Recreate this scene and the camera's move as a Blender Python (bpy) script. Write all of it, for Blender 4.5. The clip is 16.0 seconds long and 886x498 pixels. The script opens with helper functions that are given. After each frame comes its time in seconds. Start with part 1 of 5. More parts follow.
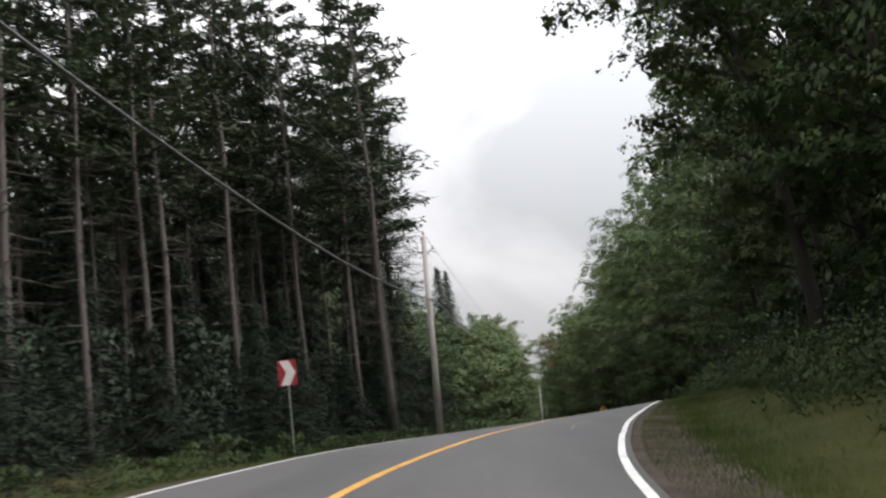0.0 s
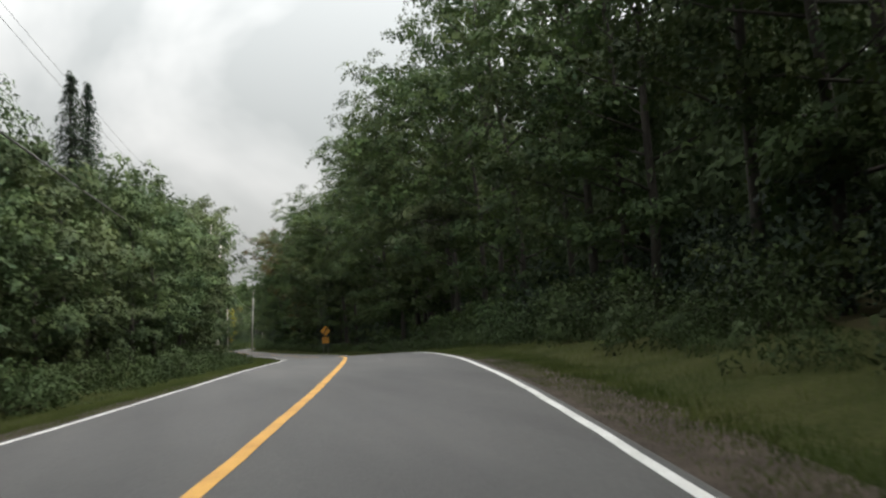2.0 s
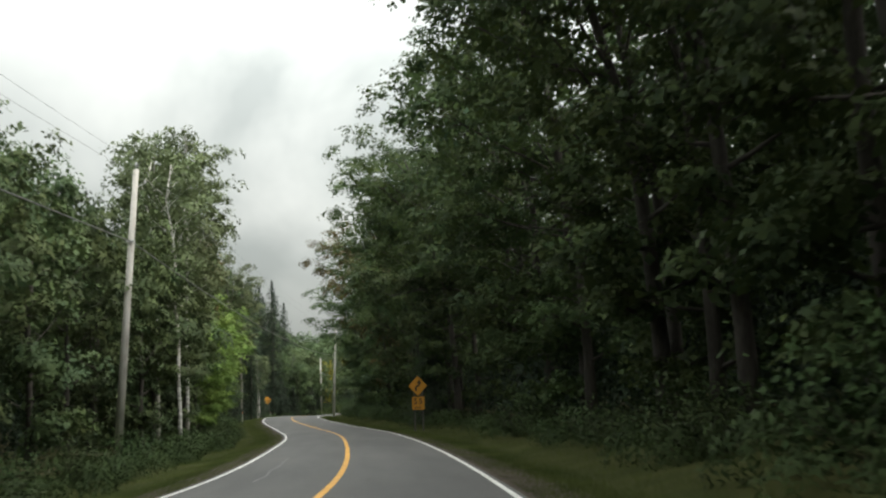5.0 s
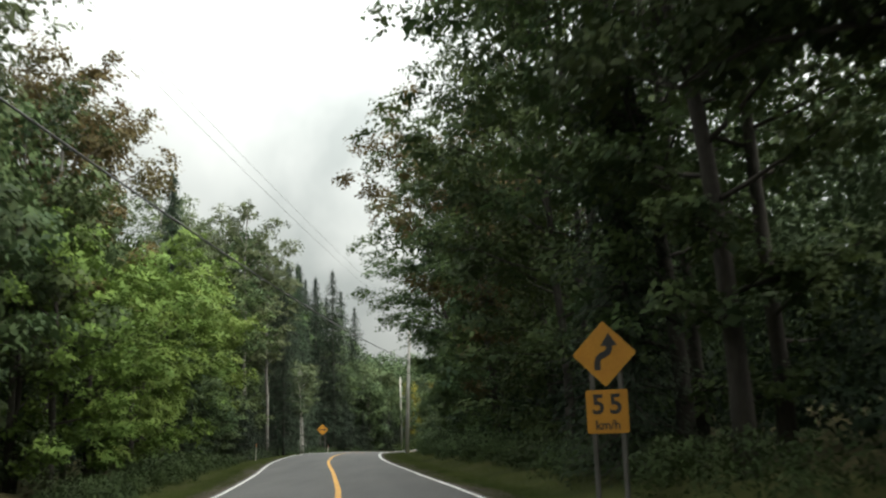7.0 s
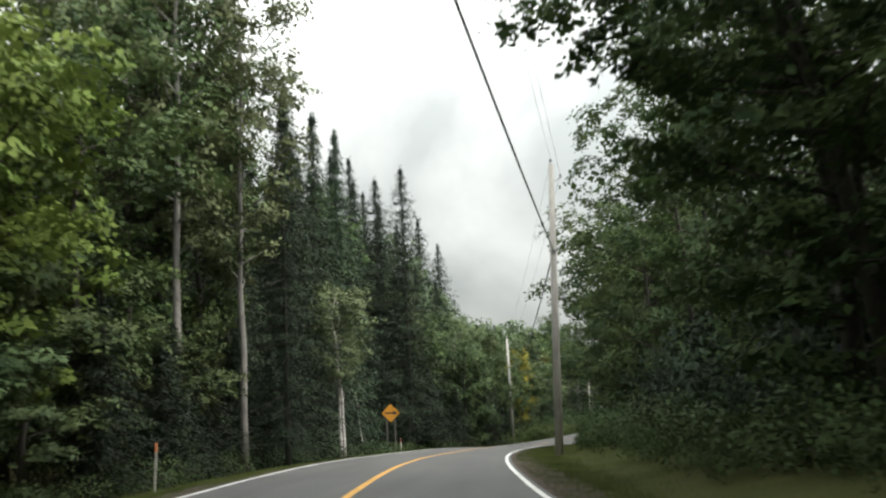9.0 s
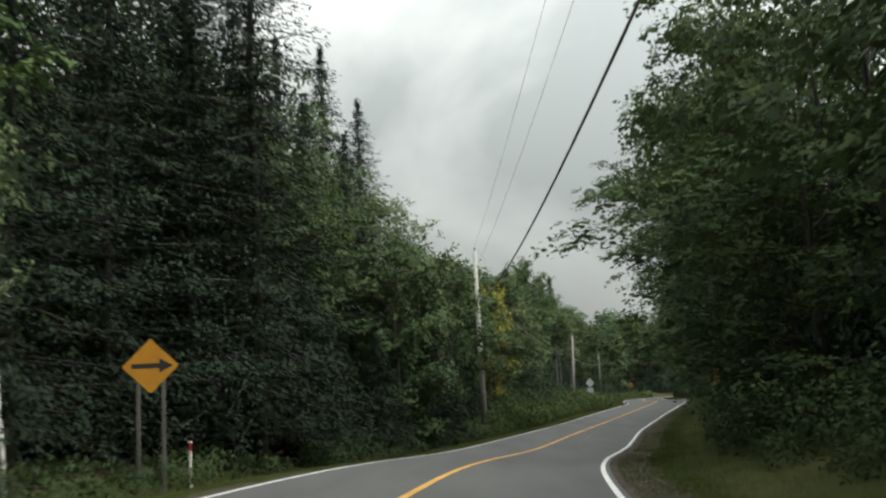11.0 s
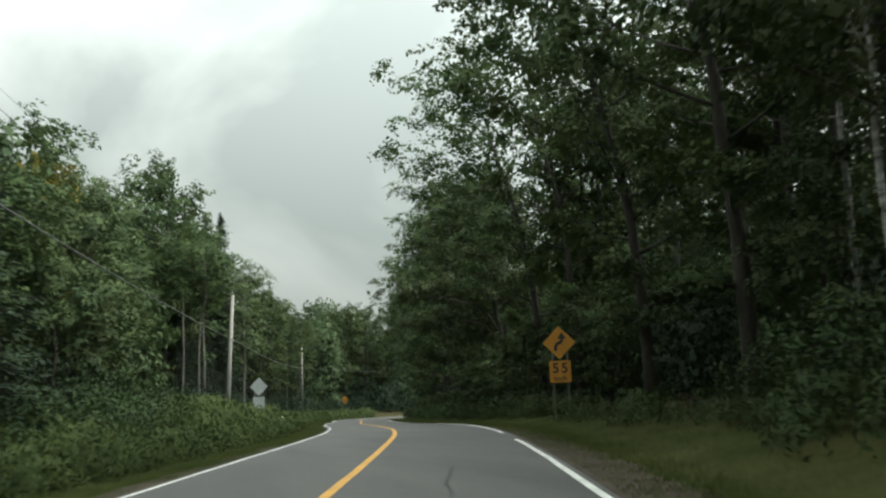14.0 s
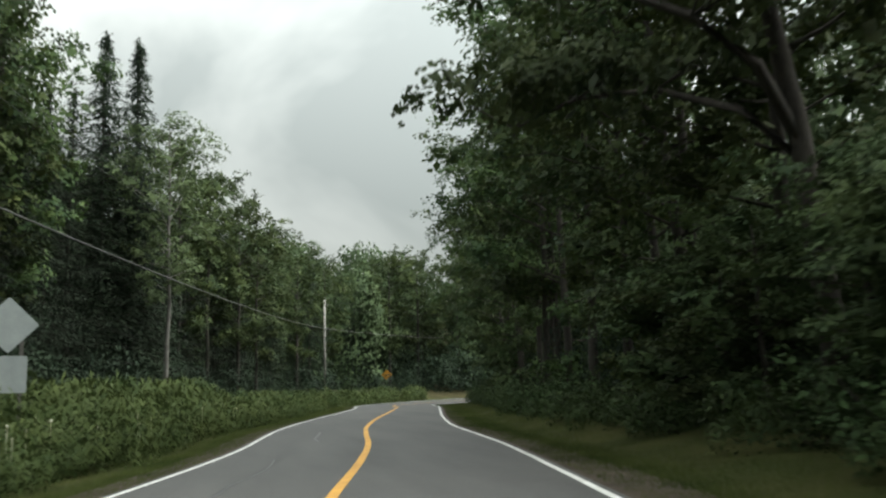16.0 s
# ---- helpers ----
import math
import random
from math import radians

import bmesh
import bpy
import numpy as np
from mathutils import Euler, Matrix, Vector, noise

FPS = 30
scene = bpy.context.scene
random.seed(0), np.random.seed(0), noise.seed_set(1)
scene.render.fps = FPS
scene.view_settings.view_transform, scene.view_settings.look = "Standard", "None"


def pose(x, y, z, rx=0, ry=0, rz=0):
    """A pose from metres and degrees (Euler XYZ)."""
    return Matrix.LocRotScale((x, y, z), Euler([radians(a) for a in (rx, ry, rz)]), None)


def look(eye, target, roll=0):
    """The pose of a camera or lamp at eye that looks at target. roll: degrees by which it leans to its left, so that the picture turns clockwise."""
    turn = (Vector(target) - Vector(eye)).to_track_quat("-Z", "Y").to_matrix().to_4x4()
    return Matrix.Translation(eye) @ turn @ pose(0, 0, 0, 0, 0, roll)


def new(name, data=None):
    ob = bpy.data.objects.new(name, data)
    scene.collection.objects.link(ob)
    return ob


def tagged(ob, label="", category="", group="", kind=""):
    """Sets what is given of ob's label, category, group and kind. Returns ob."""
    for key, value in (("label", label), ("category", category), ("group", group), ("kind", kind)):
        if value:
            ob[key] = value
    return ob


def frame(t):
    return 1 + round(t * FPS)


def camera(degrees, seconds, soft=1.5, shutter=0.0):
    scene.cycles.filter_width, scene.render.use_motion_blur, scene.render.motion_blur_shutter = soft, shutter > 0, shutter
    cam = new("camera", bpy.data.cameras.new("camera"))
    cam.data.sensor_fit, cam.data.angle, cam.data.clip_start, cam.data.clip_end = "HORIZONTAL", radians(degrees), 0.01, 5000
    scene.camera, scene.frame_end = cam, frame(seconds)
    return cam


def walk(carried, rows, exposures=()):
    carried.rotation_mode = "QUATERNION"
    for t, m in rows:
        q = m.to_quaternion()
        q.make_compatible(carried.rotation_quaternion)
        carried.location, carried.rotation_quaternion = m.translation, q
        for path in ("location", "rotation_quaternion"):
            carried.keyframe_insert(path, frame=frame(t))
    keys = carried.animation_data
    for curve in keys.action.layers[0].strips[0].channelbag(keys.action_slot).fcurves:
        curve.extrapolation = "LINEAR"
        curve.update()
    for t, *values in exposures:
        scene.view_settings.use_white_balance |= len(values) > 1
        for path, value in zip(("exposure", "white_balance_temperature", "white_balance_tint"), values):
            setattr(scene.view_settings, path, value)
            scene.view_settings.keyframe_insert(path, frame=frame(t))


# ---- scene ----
SOFT, SHUT = 2.3, 0.18
cam = camera(50.35, 16.0, soft=SOFT, shutter=SHUT)
PATH = [
    (0, (-0.000, 0.000, 1.200), (-0.087, 9.816, 3.106), -7.23),
    (0.5, (0.011, 7.929, 1.661), (1.122, 17.695, 3.503), -6.41),
    (1, (0.828, 15.865, 2.003), (2.715, 25.547, 3.643), -5.45),
    (1.5, (2.380, 23.966, 2.229), (4.773, 33.590, 3.513), -4.19),
    (2, (4.153, 31.873, 2.364), (6.745, 41.501, 3.138), -1.90),
    (2.5, (6.044, 39.462, 2.478), (8.708, 49.076, 3.166), 1.47),
    (3, (7.847, 46.923, 2.541), (10.364, 56.518, 3.800), 1.99),
    (3.5, (9.642, 55.573, 2.534), (11.776, 65.236, 3.972), 0.99),
    (4, (11.583, 66.225, 2.364), (13.437, 75.955, 3.732), -1.17),
    (4.2, (12.248, 70.312, 2.257), (13.924, 80.083, 3.568), -1.36),
    (4.7, (13.671, 80.846, 1.947), (15.054, 90.659, 3.286), -2.25),
    (5.25, (14.852, 92.420, 1.573), (15.970, 102.237, 3.116), -1.97),
    (5.8, (15.798, 103.984, 1.114), (16.669, 113.788, 2.882), -1.33),
    (6.3, (16.325, 114.500, 0.804), (16.950, 124.307, 2.659), -1.24),
    (6.5, (16.424, 118.709, 0.714), (16.945, 128.521, 2.573), -1.28),
    (6.7, (16.492, 122.935, 0.631), (16.905, 132.752, 2.490), -1.52),
    (7, (16.535, 129.345, 0.504), (16.784, 139.172, 2.341), -1.81),
    (7.5, (16.396, 140.295, 0.275), (16.303, 150.144, 2.002), -1.73),
    (8, (15.680, 151.463, 0.086), (15.314, 161.314, 1.770), -2.29),
    (8.5, (14.687, 162.807, -0.059), (14.118, 172.637, 1.683), -2.73),
    (8.7, (14.181, 167.383, -0.110), (13.605, 177.213, 1.636), -2.93),
    (9.2, (13.028, 178.914, -0.158), (12.321, 188.728, 1.627), -3.07),
    (9.75, (11.946, 191.526, -0.196), (11.190, 201.334, 1.600), -2.83),
    (10.3, (11.645, 203.814, -0.320), (11.017, 213.640, 1.428), -2.68),
    (10.8, (11.937, 214.555, -0.561), (11.645, 224.417, 1.066), -3.08),
    (11, (12.002, 218.708, -0.619), (11.850, 228.589, 0.912), -3.23),
    (11.5, (12.550, 228.574, -0.849), (12.878, 238.472, 0.532), -3.83),
    (12, (14.006, 238.666, -1.173), (14.838, 248.550, 0.099), -5.87),
    (12.5, (15.317, 248.788, -1.431), (17.158, 258.496, 0.105), -6.77),
    (13, (17.632, 259.426, -1.585), (19.789, 269.097, -0.242), -4.89),
    (13.5, (20.524, 270.740, -1.575), (22.966, 280.338, -0.196), -2.95),
    (14, (23.658, 282.057, -1.460), (26.334, 291.560, 0.134), -1.88),
    (14.5, (26.688, 292.910, -1.356), (29.322, 302.414, 0.300), -1.14),
    (15, (29.497, 303.730, -1.297), (32.029, 313.271, 0.301), -1.15),
    (15.5, (32.080, 314.669, -1.321), (34.411, 324.281, 0.158), -1.77),
    (16, (34.220, 325.824, -1.462), (36.200, 335.529, -0.086), -1.07),
]
EXPOSURES = [(0.0, 0.42, 6500, 18), (1.0, 0.4, 6500, 17), (1.7, 0.3, 6550, 13), (2.5, 0.5, 6700, 12), (3.1, 0.85, 6700, 10), (4.0, 0.6, 6700, 8), (6.5, 0.18, 6600, 6), (7.2, 0.45, 6700, 7), (8.5, 0.52, 6650, 9), (11.0, -0.1, 6550, 6), (12.5, 0.02, 6500, 6), (13.0, 0.03, 6500, 0), (14.2, 0.06, 6500, 0), (15.0, 0.05, 6500, 0), (16.0, 0.05, 6500, 4)]
walk(cam, [(t, look(e, g, r)) for t, e, g, r in PATH], EXPOSURES)

# ---- overcast daylight ----
SUN_EL, SUN_AZ = 48.0, 105.0
world = bpy.data.worlds.new("overcast_sky")
scene.world = world
world.use_nodes = True
wn, wl = world.node_tree.nodes, world.node_tree.links
wn.clear()
w_out = wn.new("ShaderNodeOutputWorld")
w_bg = wn.new("ShaderNodeBackground")
w_sky = wn.new("ShaderNodeTexSky")
w_sky.sky_type = "NISHITA"
w_sky.sun_disc = False
w_sky.sun_elevation, w_sky.sun_rotation = radians(SUN_EL), radians(SUN_AZ)
w_sky.air_density, w_sky.dust_density = 1.0, 4.0
w_co = wn.new("ShaderNodeTexCoord")
w_map = wn.new("ShaderNodeMapping")
w_map.inputs["Scale"].default_value = (1.0, 1.0, 1.4)
w_map.inputs["Location"].default_value = (0.35, 0.1, 0.2)
w_noise = wn.new("ShaderNodeTexNoise")
w_noise.inputs["Scale"].default_value = 2.3
w_noise.inputs["Detail"].default_value = 5.0
w_noise.inputs["Roughness"].default_value = 0.5
w_noise.inputs["Distortion"].default_value = 0.35
w_ramp = wn.new("ShaderNodeValToRGB")
w_ramp.color_ramp.elements[0].position, w_ramp.color_ramp.elements[0].color = 0.42, (4.7, 5.0, 4.9, 1)
w_ramp.color_ramp.elements[1].position, w_ramp.color_ramp.elements[1].color = 0.60, (7.8, 8.0, 7.8, 1)
w_mix = wn.new("ShaderNodeMix")
w_mix.data_type = "RGBA"
w_mix.inputs["Factor"].default_value = 0.9
wl.new(w_co.outputs["Generated"], w_map.inputs["Vector"])
wl.new(w_map.outputs["Vector"], w_noise.inputs["Vector"])
wl.new(w_noise.outputs["Fac"], w_ramp.inputs["Fac"])
wl.new(w_sky.outputs["Color"], w_mix.inputs["A"])
wl.new(w_ramp.outputs["Color"], w_mix.inputs["B"])
# an overcast sky is brighter overhead than at the horizon
w_sep = wn.new("ShaderNodeSeparateXYZ")
w_up = wn.new("ShaderNodeMath")
w_up.operation = "MAXIMUM"
w_up.inputs[1].default_value = 0.0
w_pow = wn.new("ShaderNodeMath")
w_pow.operation = "POWER"
w_pow.inputs[1].default_value = 1.4
w_grad = wn.new("ShaderNodeMath")
w_grad.operation = "MULTIPLY_ADD"
w_grad.inputs[1].default_value, w_grad.inputs[2].default_value = 3.0, 0.44
w_mul = wn.new("ShaderNodeMix")
w_mul.data_type, w_mul.blend_type = "RGBA", "MULTIPLY"
w_mul.inputs["Factor"].default_value = 1.0
# and brighter on the side where the sun stands behind the cloud
w_side = wn.new("ShaderNodeVectorMath")
w_side.operation = "DOT_PRODUCT"
w_side.inputs[1].default_value = (math.sin(radians(SUN_AZ)), math.cos(radians(SUN_AZ)), 0.0)
w_lean = wn.new("ShaderNodeMath")
w_lean.operation = "MULTIPLY_ADD"
w_lean.inputs[1].default_value, w_lean.inputs[2].default_value = 0.38, 1.0
w_both = wn.new("ShaderNodeMath")
w_both.operation = "MULTIPLY"
wl.new(w_co.outputs["Generated"], w_side.inputs[0])
wl.new(w_side.outputs["Value"], w_lean.inputs[0])
wl.new(w_lean.outputs[0], w_both.inputs[1])
wl.new(w_grad.outputs[0], w_both.inputs[0])
wl.new(w_co.outputs["Generated"], w_sep.inputs["Vector"])
wl.new(w_sep.outputs["Z"], w_up.inputs[0])
wl.new(w_up.outputs[0], w_pow.inputs[0])
wl.new(w_pow.outputs[0], w_grad.inputs[0])
wl.new(w_mix.outputs["Result"], w_mul.inputs["A"])
wl.new(w_both.outputs[0], w_mul.inputs["B"])
wl.new(w_mul.outputs["Result"], w_bg.inputs["Color"])
w_bg.inputs["Strength"].default_value = 0.15
wl.new(w_bg.outputs["Background"], w_out.inputs["Surface"])

sun_data = bpy.data.lights.new("sun", "SUN")
sun_data.energy, sun_data.angle, sun_data.color = 3.6, radians(40), (1.0, 0.97, 0.92)
sun = new("sun", sun_data)
sun.matrix_world = pose(0, 0, 60, 90 - SUN_EL, 0, 180 - SUN_AZ)


# ---- materials ----
def material(name, low, high, scale=6.0, rough=0.8, bump=0.0, fine=None, metal=0.0, vary=0.0, translucent=0.0, island=False, stretch=(1, 1, 1), specular=0.5):
    """Two-scale noise between two colours, bump, per-object or per-leaf variation."""
    m = bpy.data.materials.new(name)
    m.use_nodes = True
    n, l = m.node_tree.nodes, m.node_tree.links
    b = n["Principled BSDF"]
    b.inputs["Roughness"].default_value, b.inputs["Metallic"].default_value = rough, metal
    b.inputs["Specular IOR Level"].default_value = specular
    co, mp = n.new("ShaderNodeTexCoord"), n.new("ShaderNodeMapping")
    mp.inputs["Scale"].default_value = stretch
    l.new(co.outputs["Object"], mp.inputs["Vector"])
    t1, t2 = n.new("ShaderNodeTexNoise"), n.new("ShaderNodeTexNoise")
    t1.inputs["Scale"].default_value, t1.inputs["Detail"].default_value = scale, 6
    t2.inputs["Scale"].default_value, t2.inputs["Detail"].default_value = fine or scale * 9, 4
    for t in (t1, t2):
        l.new(mp.outputs["Vector"], t.inputs["Vector"])
    add = n.new("ShaderNodeMath")
    add.operation = "MULTIPLY_ADD"
    add.inputs[1].default_value = 0.6
    l.new(t1.outputs["Fac"], add.inputs[0])
    half = n.new("ShaderNodeMath")
    half.operation = "MULTIPLY"
    half.inputs[1].default_value = 0.4
    l.new(t2.outputs["Fac"], half.inputs[0])
    l.new(half.outputs[0], add.inputs[2])
    ramp = n.new("ShaderNodeValToRGB")
    ramp.color_ramp.elements[0].position, ramp.color_ramp.elements[0].color = 0.36, (*low, 1)
    ramp.color_ramp.elements[1].position, ramp.color_ramp.elements[1].color = 0.64, (*high, 1)
    l.new(add.outputs[0], ramp.inputs["Fac"])
    colour = ramp.outputs["Color"]
    if vary or island:
        hsv = n.new("ShaderNodeHueSaturation")
        info, geo = n.new("ShaderNodeObjectInfo"), n.new("ShaderNodeNewGeometry")
        for src, key, amount, mid in ((info.outputs["Random"], "Hue", 0.10 * vary, 0.5), (info.outputs["Random"], "Value", 1.1 * vary, 1.0)):
            mm = n.new("ShaderNodeMath")
            mm.operation = "MULTIPLY_ADD"
            mm.inputs[1].default_value, mm.inputs[2].default_value = amount, mid - amount / 2
            l.new(src, mm.inputs[0])
            l.new(mm.outputs[0], hsv.inputs[key])
        l.new(colour, hsv.inputs["Color"])
        colour = hsv.outputs["Color"]
        if island:
            h2 = n.new("ShaderNodeHueSaturation")
            mm = n.new("ShaderNodeMath")
            mm.operation = "MULTIPLY_ADD"
            mm.inputs[1].default_value, mm.inputs[2].default_value = 0.16, 0.92
            l.new(geo.outputs["Random Per Island"], mm.inputs[0])
            l.new(mm.outputs[0], h2.inputs["Value"])
            l.new(colour, h2.inputs["Color"])
            colour = h2.outputs["Color"]
    l.new(colour, b.inputs["Base Color"])
    if bump:
        bp = n.new("ShaderNodeBump")
        bp.inputs["Strength"].default_value, bp.inputs["Distance"].default_value = bump, 0.02
        l.new(t2.outputs["Fac"], bp.inputs["Height"])
        l.new(bp.outputs["Normal"], b.inputs["Normal"])
    if translucent:
        tr, mx = n.new("ShaderNodeBsdfTranslucent"), n.new("ShaderNodeMixShader")
        l.new(colour, tr.inputs["Color"])
        mx.inputs["Fac"].default_value = translucent
        l.new(b.outputs["BSDF"], mx.inputs[1])
        l.new(tr.outputs["BSDF"], mx.inputs[2])
        l.new(mx.outputs["Shader"], n["Material Output"].inputs["Surface"])
    return m


def leafy(name, low, high, vary=0.35, translucent=0.22):
    return material(name, low, high, scale=0.55, fine=3.0, rough=0.62, vary=vary, translucent=translucent, island=True, specular=0.10)


ASPHALT = material("worn_asphalt", (0.048, 0.047, 0.046), (0.088, 0.086, 0.082), scale=0.7, fine=60, rough=0.72, bump=0.35, stretch=(1.3, 0.16, 1))
WHITE_PAINT = material("worn_white_road_paint", (0.55, 0.55, 0.52), (0.80, 0.80, 0.78), scale=2.0, fine=40, rough=0.6, bump=0.2)
YELLOW_PAINT = material("worn_yellow_road_paint", (0.50, 0.24, 0.025), (0.72, 0.38, 0.05), scale=1.5, fine=40, rough=0.6, bump=0.2)
TAR = material("crack_sealing_tar", (0.018, 0.018, 0.02), (0.03, 0.03, 0.03), scale=3, rough=0.45)
GRAVEL = material("shoulder_gravel", (0.042, 0.034, 0.027), (0.088, 0.071, 0.057), scale=1.3, fine=28, rough=0.95, bump=0.7, specular=0.1)
SOIL = material("forest_floor", (0.025, 0.022, 0.013), (0.07, 0.065, 0.03), scale=0.5, fine=9, rough=0.95, bump=0.5, specular=0.05)
GRASS = material("verge_grass", (0.030, 0.047, 0.012), (0.070, 0.082, 0.026), scale=0.5, fine=2.0, rough=0.8, island=True, translucent=0.2, specular=0.04)
TURF = material("verge_turf", (0.028, 0.038, 0.012), (0.064, 0.064, 0.025), scale=0.5, fine=14, rough=0.9, bump=0.8, specular=0.04)
BARK = material("grey_brown_bark", (0.024, 0.021, 0.018), (0.065, 0.057, 0.049), scale=3, fine=22, rough=0.95, bump=0.8, stretch=(1, 1, 0.25))
PINE_BARK = material("grey_pine_bark", (0.034, 0.029, 0.025), (0.092, 0.080, 0.071), scale=3, fine=18, rough=0.95, bump=0.8, stretch=(1, 1, 0.3))
WHITE_BIRCH = material("clean_white_birch_bark", (0.10, 0.09, 0.08), (0.80, 0.78, 0.74), scale=2.5, fine=9, rough=0.75, bump=0.3, stretch=(0.4, 0.4, 2.5))
PALE_BARK = material("pale_grey_bark", (0.07, 0.066, 0.06), (0.20, 0.19, 0.175), scale=4, fine=18, rough=0.9, bump=0.4, stretch=(1, 1, 0.3))
LEAF = leafy("broad_leaf_green", (0.033, 0.058, 0.030), (0.086, 0.118, 0.037))
LEAF_MID = leafy("young_leaf_green", (0.040, 0.066, 0.034), (0.090, 0.120, 0.046))
LEAF_LIGHT = leafy("light_maple_green", (0.084, 0.136, 0.034), (0.160, 0.222, 0.050), vary=0.25)
LEAF_FAR = leafy("backwoods_green", (0.044, 0.070, 0.036), (0.082, 0.116, 0.050), vary=0.2, translucent=0.18)
LEAF_YELLOW = leafy("turning_yellow_leaf", (0.13, 0.125, 0.02), (0.27, 0.22, 0.035), vary=0.2)
LEAF_OLIVE = leafy("rusting_olive_leaf", (0.060, 0.068, 0.028), (0.150, 0.105, 0.042), vary=0.25)
LEAF_GREY = leafy("grey_green_leaf", (0.070, 0.092, 0.046), (0.125, 0.155, 0.072))
NEEDLE = leafy("grey_green_spruce_needle", (0.024, 0.040, 0.026), (0.054, 0.080, 0.045), vary=0.3, translucent=0.12)
# needle green darkened with forest shade, for firs, young spruces and thicket
SHADED_NEEDLE = leafy("shaded_needle", (0.012, 0.021, 0.014), (0.028, 0.044, 0.024), vary=0.3, translucent=0.10)
PINE_NEEDLE = leafy("pine_needle", (0.022, 0.033, 0.019), (0.045, 0.060, 0.030), vary=0.3, translucent=0.15)
SHRUB = leafy("shrub_green", (0.026, 0.045, 0.018), (0.060, 0.090, 0.032), vary=0.35)
POLE_WOOD = material("weathered_pole_wood", (0.24, 0.23, 0.21), (0.44, 0.42, 0.39), scale=3, fine=25, rough=0.9, bump=0.5, stretch=(1, 1, 0.12))
CABLE = material("black_cable", (0.05, 0.05, 0.05), (0.10, 0.10, 0.10), rough=0.5)
STEEL = material("galvanised_steel", (0.28, 0.29, 0.29), (0.42, 0.43, 0.43), scale=4, rough=0.5, metal=0.7)
SIGN_POST = material("weathered_grey_post_wood", (0.060, 0.056, 0.050), (0.125, 0.118, 0.108), scale=4, fine=30, rough=0.9, bump=0.4, stretch=(1, 1, 0.15))
SIGN_BACK = material("dull_aluminium_back", (0.26, 0.29, 0.29), (0.34, 0.37, 0.37), scale=3, rough=0.6, metal=0.2)
SIGN_YELLOW = material("amber_sign_sheeting", (0.38, 0.165, 0.010), (0.48, 0.22, 0.018), scale=2, rough=0.45)
WEED = leafy("rank_weed_green", (0.036, 0.056, 0.019), (0.092, 0.112, 0.038), vary=0.2)
PETAL = material("pale_flower_petal", (0.50, 0.48, 0.28), (0.72, 0.70, 0.62), scale=0.4, rough=0.8)
STAKE_ORANGE = material("faded_orange_paint", (0.40, 0.13, 0.05), (0.55, 0.20, 0.08), scale=3, rough=0.7)
SIGN_BLACK = material("black_sign_print", (0.012, 0.012, 0.012), (0.02, 0.02, 0.02), rough=0.5)
SIGN_RED = material("dark_red_sign_sheeting", (0.22, 0.012, 0.02), (0.28, 0.02, 0.03), rough=0.45)
SIGN_WHITE = material("white_sign_sheeting", (0.52, 0.49, 0.47), (0.66, 0.63, 0.61), rough=0.45)
CERAMIC = material("grey_insulator", (0.25, 0.25, 0.26), (0.4, 0.4, 0.41), rough=0.3)


# ---- helpers for meshes ----
def mesh_of(name, verts, faces, mat, smooth=False):
    me = bpy.data.meshes.new(name)
    me.from_pydata([tuple(v) for v in verts], [], [tuple(f) for f in faces])
    me.materials.append(mat)
    if smooth:
        me.polygons.foreach_set("use_smooth", [True] * len(me.polygons))
    me.update()
    return me


def soft_normals(me, normals):
    """Leaves shade as rounded masses: each corner takes the direction of its clump's surface."""
    n = np.asarray(normals, float)
    n /= np.linalg.norm(n, axis=1)[:, None] + 1e-9
    me.normals_split_custom_set_from_vertices(n.tolist())
    return me


def child(name, me, parent, label="", at=None):
    ob = new(name, me)
    ob.parent = parent
    if at is not None:
        ob.matrix_basis = at
    if label:
        tagged(ob, label)
    return ob


def part(name, bm, mat, parent, label=""):
    me = bpy.data.meshes.new(name)
    bm.to_mesh(me)
    bm.free()
    me.materials.append(mat)
    return child(name, me, parent, label)


def tubes(paths, sides=6):
    """Vertices and faces of tapered tubes; each path is a list of (point, radius)."""
    V, F = [], []
    for path in paths:
        base = len(V)
        for i, (p, r) in enumerate(path):
            p = Vector(p)
            a, b = Vector(path[max(i - 1, 0)][0]), Vector(path[min(i + 1, len(path) - 1)][0])
            d = (b - a).normalized()
            u = d.orthogonal().normalized()
            if abs(d.z) > 0.6:
                u = (Vector((1, 0, 0)) - d * d.x).normalized()
            w = d.cross(u)
            for k in range(sides):
                q = 2 * math.pi * k / sides
                V.append(p + u * (math.cos(q) * r) + w * (math.sin(q) * r))
        for i in range(len(path) - 1):
            for k in range(sides):
                a, b = base + i * sides + k, base + i * sides + (k + 1) % sides
                F.append((a, b, b + sides, a + sides))
        if path[0][1] > 0.05:
            F.append(tuple(range(base + sides - 1, base - 1, -1)))
            F.append(tuple(range(base + (len(path) - 1) * sides, base + len(path) * sides)))
    return V, F


